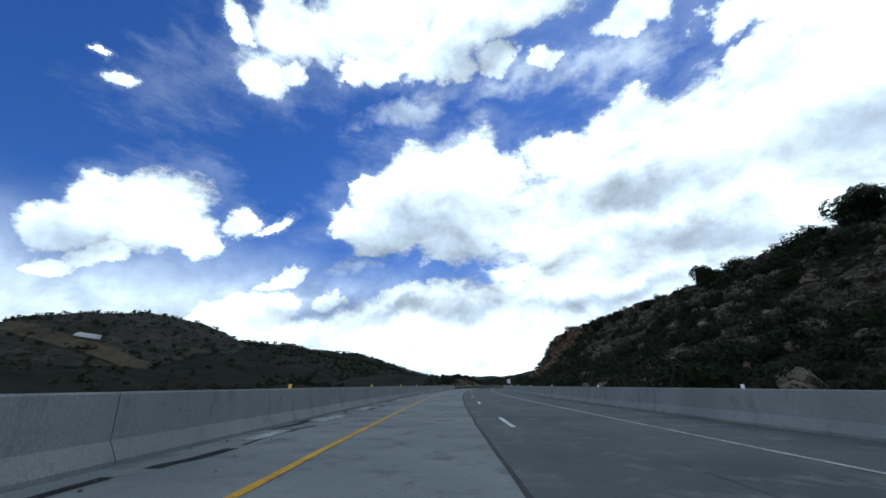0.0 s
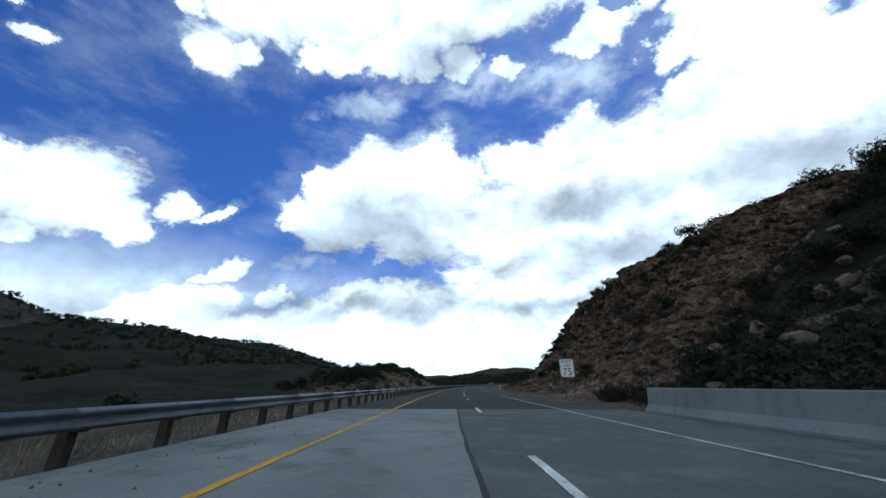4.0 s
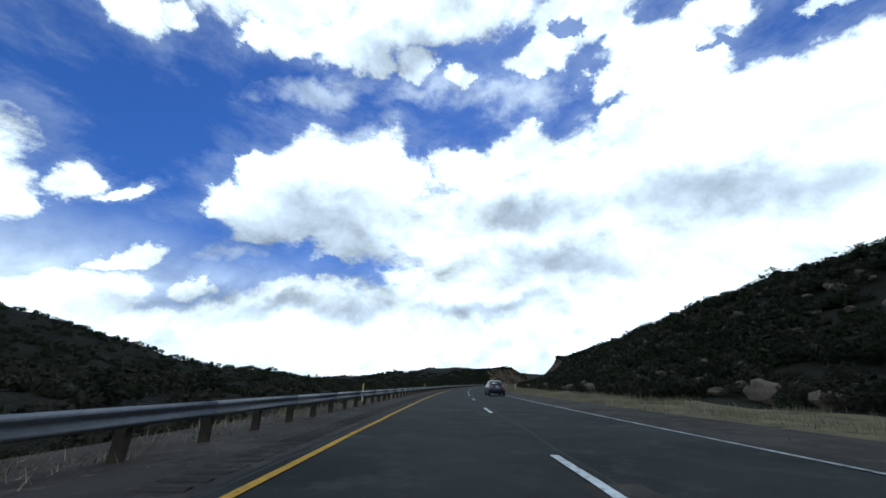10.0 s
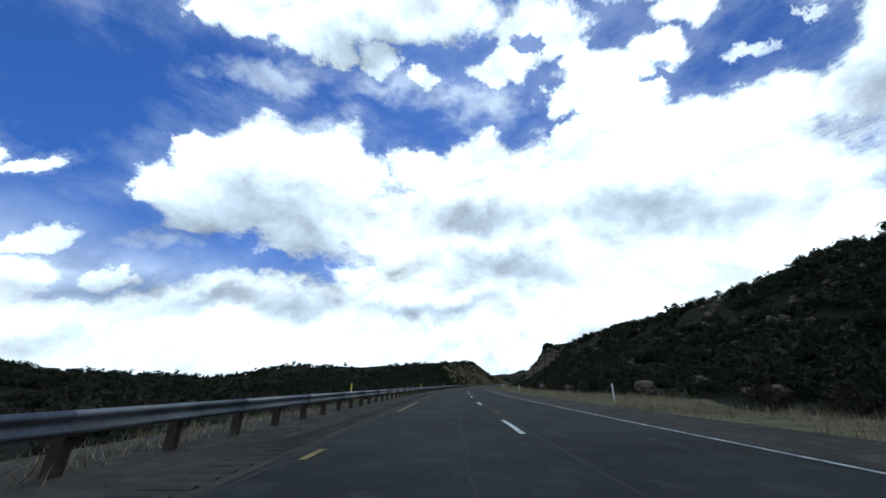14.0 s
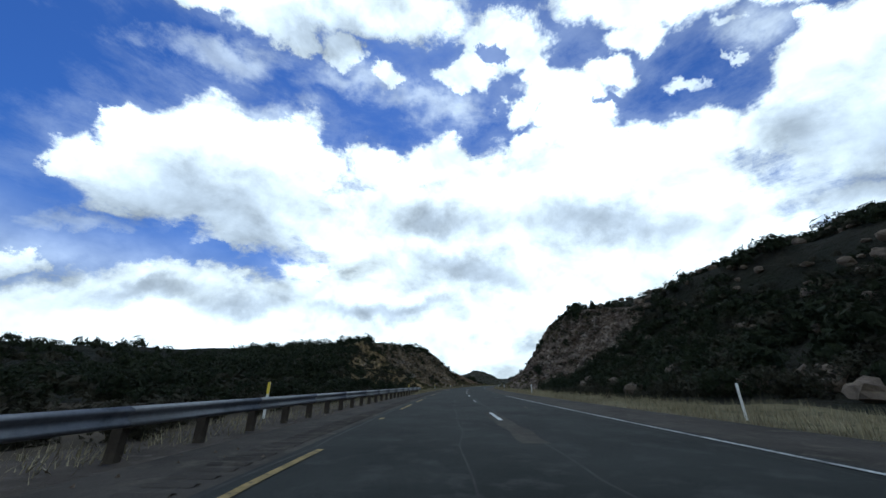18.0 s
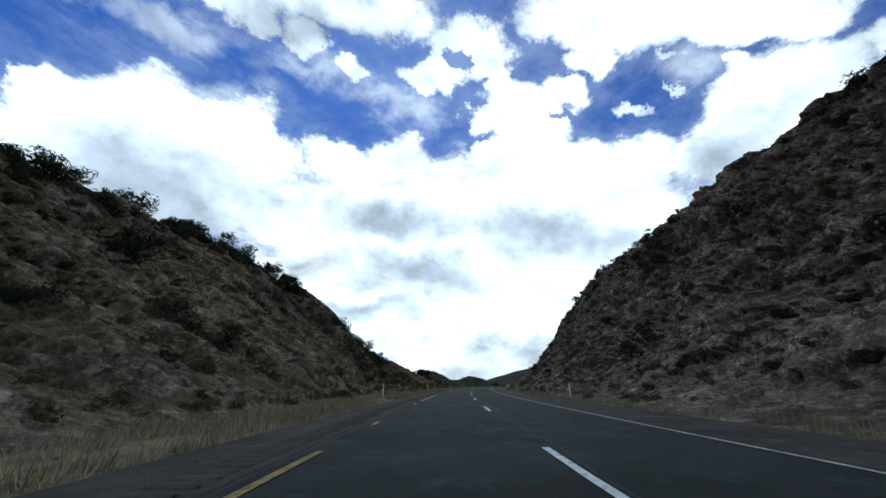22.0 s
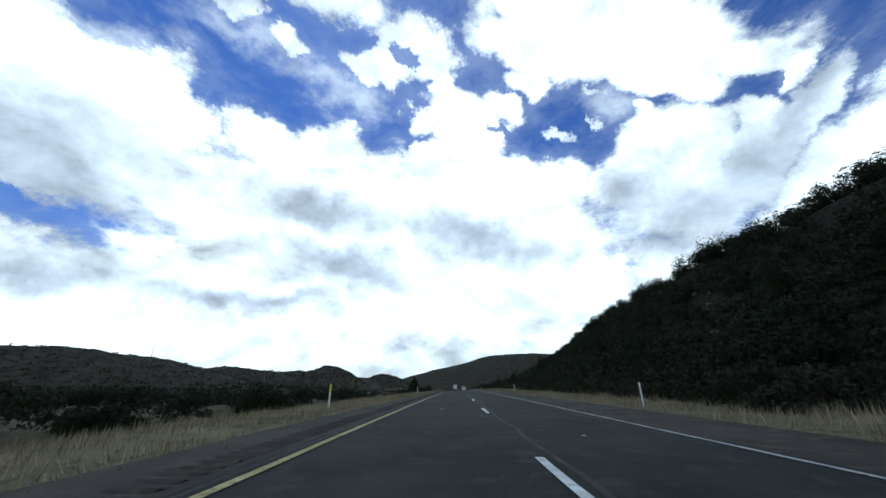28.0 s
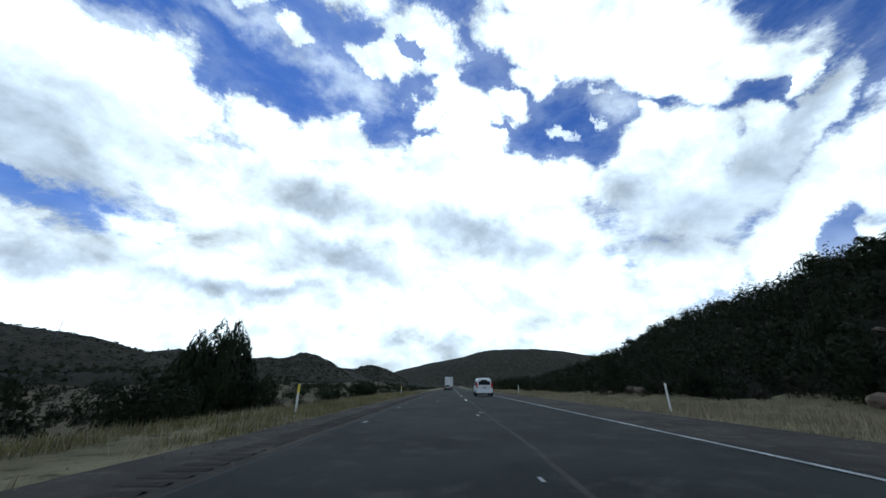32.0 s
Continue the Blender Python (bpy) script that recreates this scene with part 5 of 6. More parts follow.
# the speed sign stands past the end of the right barrier
sign = thing("speed_sign", on_road(143, 10.8, float(land(np.array([143.0]), np.array([10.8]))[0])), "white speed limit sign on two steel posts", "road sign")
for x in (-0.4, 0.4):
    part("post", box("post", (0.07, 0.07, 3.6), (x, 0.05, 1.5), galvanised, 0.008), sign)
bm = bmesh.new()
bmesh.ops.create_cube(bm, size=1)
for v in bm.verts:
    v.co = Vector((v.co.x * 1.22, v.co.y * 0.012, v.co.z * 1.52 + 2.5))
bmesh.ops.bevel(bm, geom=[e for e in bm.edges if abs(e.verts[0].co.y - e.verts[1].co.y) > 0.005], offset=0.07, segments=4, affect="EDGES")
part("panel", from_bm("panel", bm, sign_white), sign)
for size, centre in (((1.12, 0.004, 0.025), (0, -0.009, 3.2)), ((1.12, 0.004, 0.025), (0, -0.009, 1.8)), ((0.025, 0.004, 1.4), (-0.55, -0.009, 2.5)), ((0.025, 0.004, 1.4), (0.55, -0.009, 2.5))):
    part("border", box("border", size, centre, black_paint), sign)
for body, size, z in (("SPEED", 0.33, 3.02), ("LIMIT", 0.33, 2.68), ("75", 0.85, 2.15)):
    lettering(body, size, pose(0, -0.0095, z, 90, 0, 0), black_paint, sign)

# ---- vehicles ----
rubber = surface("rubber", (0.012, 0.012, 0.013), (0.022, 0.022, 0.022), 4, 30, 0.85, 0.2, 0.004)
alloy = plain("alloy", (0.36, 0.37, 0.39), 0.35, 0.7)
dark_glass = plain("dark_glass", (0.006, 0.008, 0.01), 0.12, 0.0, 0.0)
dark_glass.node_tree.nodes["Principled BSDF"].inputs["Specular IOR Level"].default_value = 0.06
lamp_red = plain("lamp_red", (0.35, 0.012, 0.015), 0.15, 0.0, 0.8)
lamp_clear = plain("lamp_clear", (0.5, 0.5, 0.52), 0.12, 0.0, 0.8)
trim_black = plain("trim_black", (0.012, 0.012, 0.013), 0.55)
plate_face = plain("plate_face", (0.1, 0.11, 0.13), 0.4)
frame_bright = plain("frame_bright", (0.6, 0.61, 0.63), 0.3)
plate_pale = plain("plate_pale", (0.3, 0.32, 0.35), 0.5)
chrome = plain("chrome", (0.6, 0.6, 0.62), 0.15, 1.0)


def car_paint(name, colour, coat=0.45):
    m = plain(name, colour, 0.32, 0.1, coat)
    m.node_tree.nodes["Principled BSDF"].inputs["Specular IOR Level"].default_value = 0.25
    b = m.node_tree.nodes["Principled BSDF"]
    b.inputs["Coat Roughness"].default_value = 0.06
    n = m.node_tree.nodes.new("ShaderNodeTexNoise")
    n.inputs["Scale"].default_value, n.inputs["Detail"].default_value = 3.0, 6
    r = m.node_tree.nodes.new("ShaderNodeMapRange")
    r.inputs[3].default_value, r.inputs[4].default_value = 0.24, 0.46
    m.node_tree.links.new(n.outputs[0], r.inputs[0])
    m.node_tree.links.new(r.outputs[0], b.inputs["Roughness"])
    return m


def loft(name, rings, material, close=True, level=2):
    """A smooth skin over mirrored half sections: a row of (half width, height) pairs for each place along y."""
    V, n = [], None
    for y, half in rings:
        pts = [(w, z) for w, z in half] + [(-w, z) for w, z in reversed(half)]
        n = len(pts)
        V += [(w, y, z) for w, z in pts]
    F = [(i * n + j, (i + 1) * n + j, (i + 1) * n + (j + 1) % n, i * n + (j + 1) % n) for i in range(len(rings) - 1) for j in range(n)]
    if close:
        F += [tuple(range(n)), tuple((len(rings) - 1) * n + j for j in reversed(range(n)))]
    me = bpy.data.meshes.new(name)
    me.from_pydata(V, [], F)
    me.materials.append(material)
    me.polygons.foreach_set("use_smooth", np.full(len(F), True))
    me.update()
    return me


def skin(name, rings, material, parent, label=""):
    ob = part(name, loft(name, rings, material), parent, label)
    mod = ob.modifiers.new("round", "SUBSURF")
    mod.levels = mod.render_levels = 2
    return ob


def panel(name, corners, material, parent, label="", across=8, down=5, out=0.012, bow=0.0):
    """A thin curved pane between four corners (a, b along the bottom, c, d back along the top)."""
    a, b, c, d = [Vector(v) for v in corners]
    nrm = (b - a).cross(d - a).normalized()
    bm = bmesh.new()
    rows = []
    for j in range(down + 1):
        k = j / down
        row = []
        for i in range(across + 1):
            f = i / across
            p = (a.lerp(b, f)).lerp(d.lerp(c, f), k)
            p = p + nrm * (out + bow * 4 * f * (1 - f))
            row.append(bm.verts.new(p))
        rows.append(row)
    for j in range(down):
        for i in range(across):
            bm.faces.new((rows[j][i], rows[j][i + 1], rows[j + 1][i + 1], rows[j + 1][i]))
    geo = bmesh.ops.extrude_face_region(bm, geom=bm.faces[:])
    for v in geo["geom"]:
        if isinstance(v, bmesh.types.BMVert):
            v.co -= nrm * 0.01
    return part(name, from_bm(name, bm, material, True), parent, label)


def wheel(parent, x, y, r, side):
    w = part("wheel", None, parent, m=pose(x, y, r, 0, 90 * side, 0))
    bm = bmesh.new()
    rings = []
    for rr, z in ((r * 0.66, -0.1), (r * 0.93, -0.1), (r, -0.07), (r, 0.07), (r * 0.93, 0.1), (r * 0.66, 0.1), (r * 0.64, 0.05)):
        rings.append([bm.verts.new((rr * math.cos(a * math.tau / 28), rr * math.sin(a * math.tau / 28), z)) for a in range(28)])
    for p, q in zip(rings, rings[1:]):
        for i in range(28):
            bm.faces.new((p[i], p[(i + 1) % 28], q[(i + 1) % 28], q[i]))
    part("tyre", from_bm("tyre", bm, rubber, True), w)
    bm = bmesh.new()
    bmesh.ops.create_cone(bm, cap_ends=True, segments=28, radius1=r * 0.66, radius2=r * 0.64, depth=0.06)
    part("wheel_well", from_bm("wheel_well", bm, trim_black), w)
    bm = bmesh.new()
    for i in range(10):
        a = i * math.tau / 10
        m = Matrix.Rotation(a, 4, "Z") @ Matrix.Translation((r * 0.36, 0, 0.055)) @ Matrix.Diagonal((r * 0.56, r * 0.045, 0.03, 1))
        bmesh.ops.create_cube(bm, size=1, matrix=m)
    bmesh.ops.create_cone(bm, cap_ends=True, segments=16, radius1=r * 0.14, radius2=r * 0.11, depth=0.05, matrix=Matrix.Translation((0, 0, 0.06)))
    part("rim", from_bm("rim", bm, alloy), w, "silver spoked alloy rim")
    return w


def number_plate(parent, y, z):
    p = part("number_plate", box("number_plate", (0.3, 0.012, 0.15), (0, y, z), plate_face, 0.008), parent, "dark plate with pale bars")
    part("plate_frame", box("plate_frame", (0.335, 0.008, 0.185), (0, y + 0.006, z), frame_bright, 0.012), parent, "bright plate frame")
    for i in range(5):
        part("plate_bar", box("plate_bar", (0.028, 0.004, 0.06), (-0.1 + i * 0.05, y - 0.008, z - 0.005), plate_pale), p)


class Hull:
    """A car's shell in level slices: half width, rear and front end by height fraction, with round corners in plan."""

    def __init__(self, width, rear, front, low, top, r, bow, nip):
        self.width, self.rear, self.front, self.low, self.top, self.r, self.bow, self.nip = width, rear, front, low, top, r, bow, nip

    def at(self, k, q, shrink=1.0, crown=0.0):
        """The point at height fraction k and q metres round the outline from the middle of the rear end."""
        w, y0, y1, r = np.interp(k, *self.width), np.interp(k, *self.rear), np.interp(k, *self.front), self.r
        sx, a = (1 if q >= 0 else -1), abs(q)
        quarter = math.pi * r / 2
        side = y1 - y0 - 2 * r
        if a < w - r:
            x, y = a, y0
        elif a < w - r + quarter:
            g = (a - (w - r)) / r
            x, y = w - r + r * math.sin(g), y0 + r - r * math.cos(g)
        elif a < w - r + quarter + side:
            x, y = w, y0 + r + a - (w - r) - quarter
        elif a < w - r + 2 * quarter + side:
            g = (a - (w - r) - quarter - side) / r
            x, y = w - r + r * math.cos(g), y1 - r + r * math.sin(g)
        else:
            x, y = max(0.0, w - (a - (w - r) - 2 * quarter - side) - r), y1
        f = (y - (y0 + y1) / 2) / ((y1 - y0) / 2)
        y -= self.bow * (x / w) ** 2 * f ** 5
        x *= (1 - self.nip * abs(f) ** 3) * shrink
        z = self.low + (np.interp(y, *self.top) - self.low) * k + crown
        return Vector((sx * x, y, z))

    def around(self, k, y):
        """q of the side's point beside y."""
        w, y0 = np.interp(k, *self.width), np.interp(k, *self.rear)
        return w - self.r + math.pi * self.r / 2 + y - y0 - self.r

    def length(self, k):
        w, y0, y1 = np.interp(k, *self.width), np.interp(k, *self.rear), np.interp(k, *self.front)
        return 2 * (w - self.r) + math.pi * self.r + y1 - y0 - 2 * self.r

    def shell(self, name, material, rows, arches=(), steps=96):
        V, n = [], 2 * steps
        rings = [(k, 1.0, 0.0) for k in rows] + [(1.0, 0.85, 0.012), (1.0, 0.55, 0.024), (1.0, 0.25, 0.03), (1.0, 0.0, 0.032)]
        for k, shrink, crown in rings:
            half = self.length(k)
            for i in range(n):
                p = self.at(k, (i - steps + 0.5) / steps * half, shrink, crown)
                for ya, ra in arches:
                    if (p.y - ya) ** 2 + (p.z - 0.33) ** 2 < ra * ra and abs(p.x) > 0.5:
                        p.x = math.copysign(0.6, p.x)
                V.append(p)
        F = [(j * n + i, j * n + (i + 1) % n, (j + 1) * n + (i + 1) % n, (j + 1) * n + i) for j in range(len(rings) - 1) for i in range(n)]
        F += [(n - 1 - i, i, i + 1, n - 2 - i) for i in range(steps - 1)]
        return mesh_of(name, V, F, material, True)

    def patch(self, name, edges, material, parent, label="", out=0.008, across=12, down=6, deep=0.02):
        """A thin pane lying on the shell; edges gives for each height fraction the q at its two ends."""
        ks, qa, qb = [e[0] for e in edges], [e[1] for e in edges], [e[2] for e in edges]
        bm = bmesh.new()
        outer, inner = [], []
        for j in range(down + 1):
            k = ks[0] + (ks[-1] - ks[0]) * j / down
            a, b = np.interp(k, ks, qa), np.interp(k, ks, qb)
            ro, ri = [], []
            for i in range(across + 1):
                q = a + (b - a) * i / across
                p = self.at(k, q)
                nrm = (self.at(k, q + 0.01) - self.at(k, q - 0.01)).cross(self.at(min(1, k + 0.02), q) - self.at(k - 0.02, q)).normalized()
                ro.append(bm.verts.new(p + nrm * out))
                ri.append(bm.verts.new(p + nrm * (out - deep)))
            outer.append(ro)
            inner.append(ri)
        for j in range(down):
            for i in range(across):
                bm.faces.new((outer[j][i], outer[j][i + 1], outer[j + 1][i + 1], outer[j + 1][i]))
        rim = outer[0] + [row[-1] for row in outer[1:]] + outer[-1][-2::-1] + [row[0] for row in outer[-2:0:-1]]
        rin = inner[0] + [row[-1] for row in inner[1:]] + inner[-1][-2::-1] + [row[0] for row in inner[-2:0:-1]]
        for i in range(len(rim)):
            j = (i + 1) % len(rim)
            bm.faces.new((rim[j], rim[i], rin[i], rin[j]))
        for j in range(down + 1):
            for v in inner[j]:
                if not v.link_faces:
                    bm.verts.remove(v)
        return part(name, from_bm(name, bm, material, True), parent, label)


def sedan(m, colour_name, colour, label):
    t = thing("sedan", m, label, "car")
    paint = car_paint(colour_name, colour)
    body = Hull(([0, 0.06, 0.16, 0.45, 0.68, 0.74, 0.88, 0.95, 1.0], [0.76, 0.83, 0.868, 0.888, 0.884, 0.876, 0.85, 0.825, 0.77]),
                ([0, 0.1, 0.28, 0.44, 0.5, 0.56, 0.8, 0.93, 1.0], [-2.2, -2.29, -2.33, -2.33, -2.3, -2.27, -2.22, -2.2, -2.12]),
                ([0, 0.1, 0.35, 0.6, 0.85, 1.0], [2.2, 2.3, 2.32, 2.25, 2.1, 1.9]), 0.2,
                ([-2.35, -2.1, -1.7, -1.1, 0, 1.2, 1.7, 2.1, 2.35], [1.065, 1.085, 1.08, 1.02, 0.97, 0.98, 0.92, 0.82, 0.74]), 0.26, 0.12, 0.07)
    part("body", body.shell("body", paint, [0, 0.03, 0.06, 0.1, 0.14, 0.18, 0.22, 0.26, 0.3, 0.34, 0.38, 0.42, 0.45, 0.48, 0.5, 0.53, 0.56, 0.6, 0.64, 0.68, 0.71, 0.74, 0.78, 0.83, 0.88, 0.92, 0.95, 0.975, 1.0], ((-1.35, 0.36), (1.35, 0.36))), t)
    cab = Hull(([0, 0.26, 0.84, 0.91, 0.96, 1.0], [0.845, 0.815, 0.635, 0.6, 0.55, 0.45]),
               ([0, 0.26, 0.6, 0.88, 0.95, 1.0], [-1.98, -1.76, -1.42, -1.08, -0.98, -0.84]),
               ([0, 0.2, 0.85, 0.93, 1.0], [1.5, 1.2, 0.5, 0.4, 0.24]), 0.9,
               ([-2.0, -1.4, -1.0, -0.5, -0.1, 0.4, 0.8, 1.5], [1.36, 1.385, 1.415, 1.448, 1.452, 1.42, 1.37, 1.3]), 0.2, 0.16, 0.05)
    part("roof", cab.shell("roof", paint, [0, 0.1, 0.2, 0.26, 0.34, 0.42, 0.5, 0.6, 0.7, 0.78, 0.84, 0.88, 0.91, 0.935, 0.96, 0.98, 1.0]), t, "curved roof with slim pillars")
    cab.patch("rear_window", [(0.34, -0.72, 0.72), (0.6, -0.66, 0.66), (0.89, -0.52, 0.52)], dark_glass, t, "tinted rear window", across=18)
    g = [cab.length(k) for k in (0.24, 0.88)]
    cab.patch("windscreen", [(0.24, g[0] - 0.68, g[0] + 0.68), (0.88, g[1] - 0.5, g[1] + 0.5)], dark_glass, t, "tinted windscreen")
    for sx in (-1, 1):
        def along(hull, rows):
            spans = [(k, hull.around(k, ya), hull.around(k, yb)) for k, ya, yb in rows]
            return [(k, a, b) if sx > 0 else (k, -b, -a) for k, a, b in spans]

        def end(rows):
            return [(k, a, b) if sx > 0 else (k, -b, -a) for k, a, b in rows]

        cab.patch("window_trim", along(cab, [(0.16, -1.34, 1.12), (0.5, -1.16, 0.84), (0.885, -0.7, 0.44)]), trim_black, t, out=0.005, across=18)
        cab.patch("front_side_window", along(cab, [(0.19, 0.02, 1.0), (0.5, 0.0, 0.76), (0.86, -0.03, 0.4)]), dark_glass, t, "tinted side window")
        cab.patch("rear_side_window", along(cab, [(0.19, -0.92, -0.05), (0.5, -0.9, -0.07), (0.86, -0.64, -0.1)]), dark_glass, t, "tinted side window")
        cab.patch("quarter_light", along(cab, [(0.2, -1.24, -0.97), (0.5, -1.06, -0.95), (0.7, -0.92, -0.86)]), dark_glass, t, "small rear quarter light", across=4)
        for y in (1.08, -0.04, -1.0):
            body.patch("door_gap", along(body, [(0.14, y - 0.006, y + 0.006), (0.92, y - 0.006, y + 0.006)]), trim_black, t, out=0.002, across=1)
        body.patch("sill", along(body, [(0.04, -0.95, 0.95), (0.13, -0.95, 0.95)]), paint, t, out=0.014)
        body.patch("rocker_trim", along(body, [(0.0, -0.95, 0.95), (0.035, -0.95, 0.95)]), trim_black, t, out=0.01)
        body.patch("crease", along(body, [(0.72, -1.9, 1.5), (0.735, -1.9, 1.5)]), paint, t, out=0.008, across=24, down=1)
        for y in (-0.72, 0.3):
            h = part("door_handle", box("door_handle", (0.035, 0.2, 0.03), (sx * 0.892, y, 0.81), paint, 0.012), t)
            part("handle_recess", box("handle_recess", (0.01, 0.12, 0.05), (sx * 0.878, y, 0.8), trim_black, 0.004), h)
        mir = part("mirror", box("mirror", (0.22, 0.13, 0.15), (sx * 0.99, 0.86, 1.02), paint, 0.05), t)
        part("mirror_glass", box("mirror_glass", (0.17, 0.01, 0.1), (sx * 0.99, 0.792, 1.02), dark_glass, 0.004), mir)
        part("mirror_foot", box("mirror_foot", (0.14, 0.08, 0.05), (sx * 0.87, 0.88, 0.965), trim_black, 0.015), mir)
        tail = body.patch("tail_lamp", end([(0.62, 0.72, 1.02), (0.69, 0.6, 1.14), (0.79, 0.48, 1.26), (0.815, 0.46, 1.3)]), lamp_red, t, "red wraparound tail lamp", out=0.016, across=16)
        body.patch("tail_lamp_lens", end([(0.765, 0.54, 1.16), (0.8, 0.5, 1.26)]), lamp_clear, tail, "clear upper lens", out=0.022, across=16, down=3)
        body.patch("lamp_divider", end([(0.64, 0.7, 0.706), (0.81, 0.68, 0.686)]), trim_black, t, out=0.024, across=1)
        body.patch("reflector", end([(0.14, 0.6, 0.8), (0.18, 0.6, 0.8)]), lamp_red, t, out=0.008, across=4, down=1)
        n = body.length(0.6)
        body.patch("headlamp", [(0.55, n - 0.95, n - 0.45), (0.75, n - 1.15, n - 0.5)] if sx > 0 else [(0.55, -n + 0.45, -n + 0.95), (0.75, -n + 0.5, -n + 1.15)], lamp_clear, t, "clear headlamp")
        for y in (-1.35, 1.35):
            wheel(t, sx * 0.775, y, 0.325, sx)
            bm = bmesh.new()
            rows = []
            for i in range(29):
                a = math.pi * (-0.06 + 1.12 * i / 28)
                rows.append([bm.verts.new((sx * x, y + r * math.cos(a), 0.33 + r * math.sin(a))) for x, r in ((0.7, 0.352), (0.885, 0.352), (0.893, 0.365), (0.884, 0.4), (0.8, 0.4))])
            for p, q in zip(rows, rows[1:]):
                for i in range(4):
                    bm.faces.new((p[i], q[i], q[i + 1], p[i + 1]))
            bmesh.ops.recalc_face_normals(bm, faces=bm.faces[:])
            part("wheel_arch", from_bm("wheel_arch", bm, paint, True), t)
    body.patch("bumper", [(0.1, -1.15, 1.15), (0.3, -1.2, 1.2), (0.48, -1.15, 1.15)], paint, t, out=0.014, across=24)
    body.patch("bumper_gap", [(0.485, -1.2, 1.2), (0.497, -1.2, 1.2)], trim_black, t, out=0.002, across=24, down=1)
    body.patch("valance", [(0.01, -0.75, 0.75), (0.12, -0.62, 0.62)], rubber, t, out=0.018)
    body.patch("plate_recess", [(0.55, -0.3, 0.3), (0.78, -0.24, 0.24)], paint, t, out=0.004)
    for sx in (-1, 1):
        body.patch("boot_gap", [(0.5, sx * 0.5 - 0.005, sx * 0.5 + 0.005), (0.635, sx * 0.62 - 0.005, sx * 0.62 + 0.005)], trim_black, t, out=0.003, across=1)
    bm = bmesh.new()
    rows = []
    for i in range(17):
        x = -0.64 + 0.08 * i
        y = -2.2 + 0.12 * (x / 0.7) ** 2
        rows.append([bm.verts.new((x, y + dy, 1.1 + dz - 0.02 * (x / 0.7) ** 4)) for dy, dz in ((-0.03, 0.012), (-0.035, 0.0), (0.05, -0.03), (0.22, -0.03), (0.1, 0.005))])
    for p, q in zip(rows, rows[1:]):
        for i in range(5):
            bm.faces.new((p[i], q[i], q[(i + 1) % 5], p[(i + 1) % 5]))
    bm.faces.new(rows[0])
    bm.faces.new(rows[-1][::-1])
    bmesh.ops.recalc_face_normals(bm, faces=bm.faces[:])
    part("boot_lip", from_bm("boot_lip", bm, paint, True), t, "low lip spoiler along the boot")
    bm = bmesh.new()
    for rx, rz in ((0.068, 0.046), (0.03, 0.044), (0.05, 0.022)):
        ring = [[bm.verts.new(((rx + d) * math.cos(a * math.tau / 20), e, (rz + d) * math.sin(a * math.tau / 20) + (0.012 if rx == 0.05 else 0))) for d, e in ((-0.006, 0), (0, -0.008), (0.006, 0))] for a in range(20)]
        for a in range(20):
            for d in range(2):
                bm.faces.new((ring[a][d], ring[(a + 1) % 20][d], ring[(a + 1) % 20][d + 1], ring[a][d + 1]))
    part("emblem", from_bm("emblem", bm, chrome, True), t, "chrome oval emblem", m=Matrix.Translation((0, -2.245, 0.955)))
    part("badge", box("badge", (0.2, 0.01, 0.022), (-0.4, -2.285, 0.72), chrome, 0.004), t)
    part("badge", box("badge", (0.06, 0.01, 0.022), (0.44, -2.28, 0.72), chrome, 0.004), t)
    number_plate(t, -2.285, 0.8)
    return t


sedan(on_road(321.8, 4.55, 0.0, 3.0) @ Matrix.Diagonal((1, 1, 1.05, 1)), "blue_paint", (0.006, 0.009, 0.021), "dark blue four-door saloon car in the outer lane")
sedan(on_road(1082, -0.3), "black_paint_car", (0.012, 0.012, 0.014), "black saloon car behind a lorry")


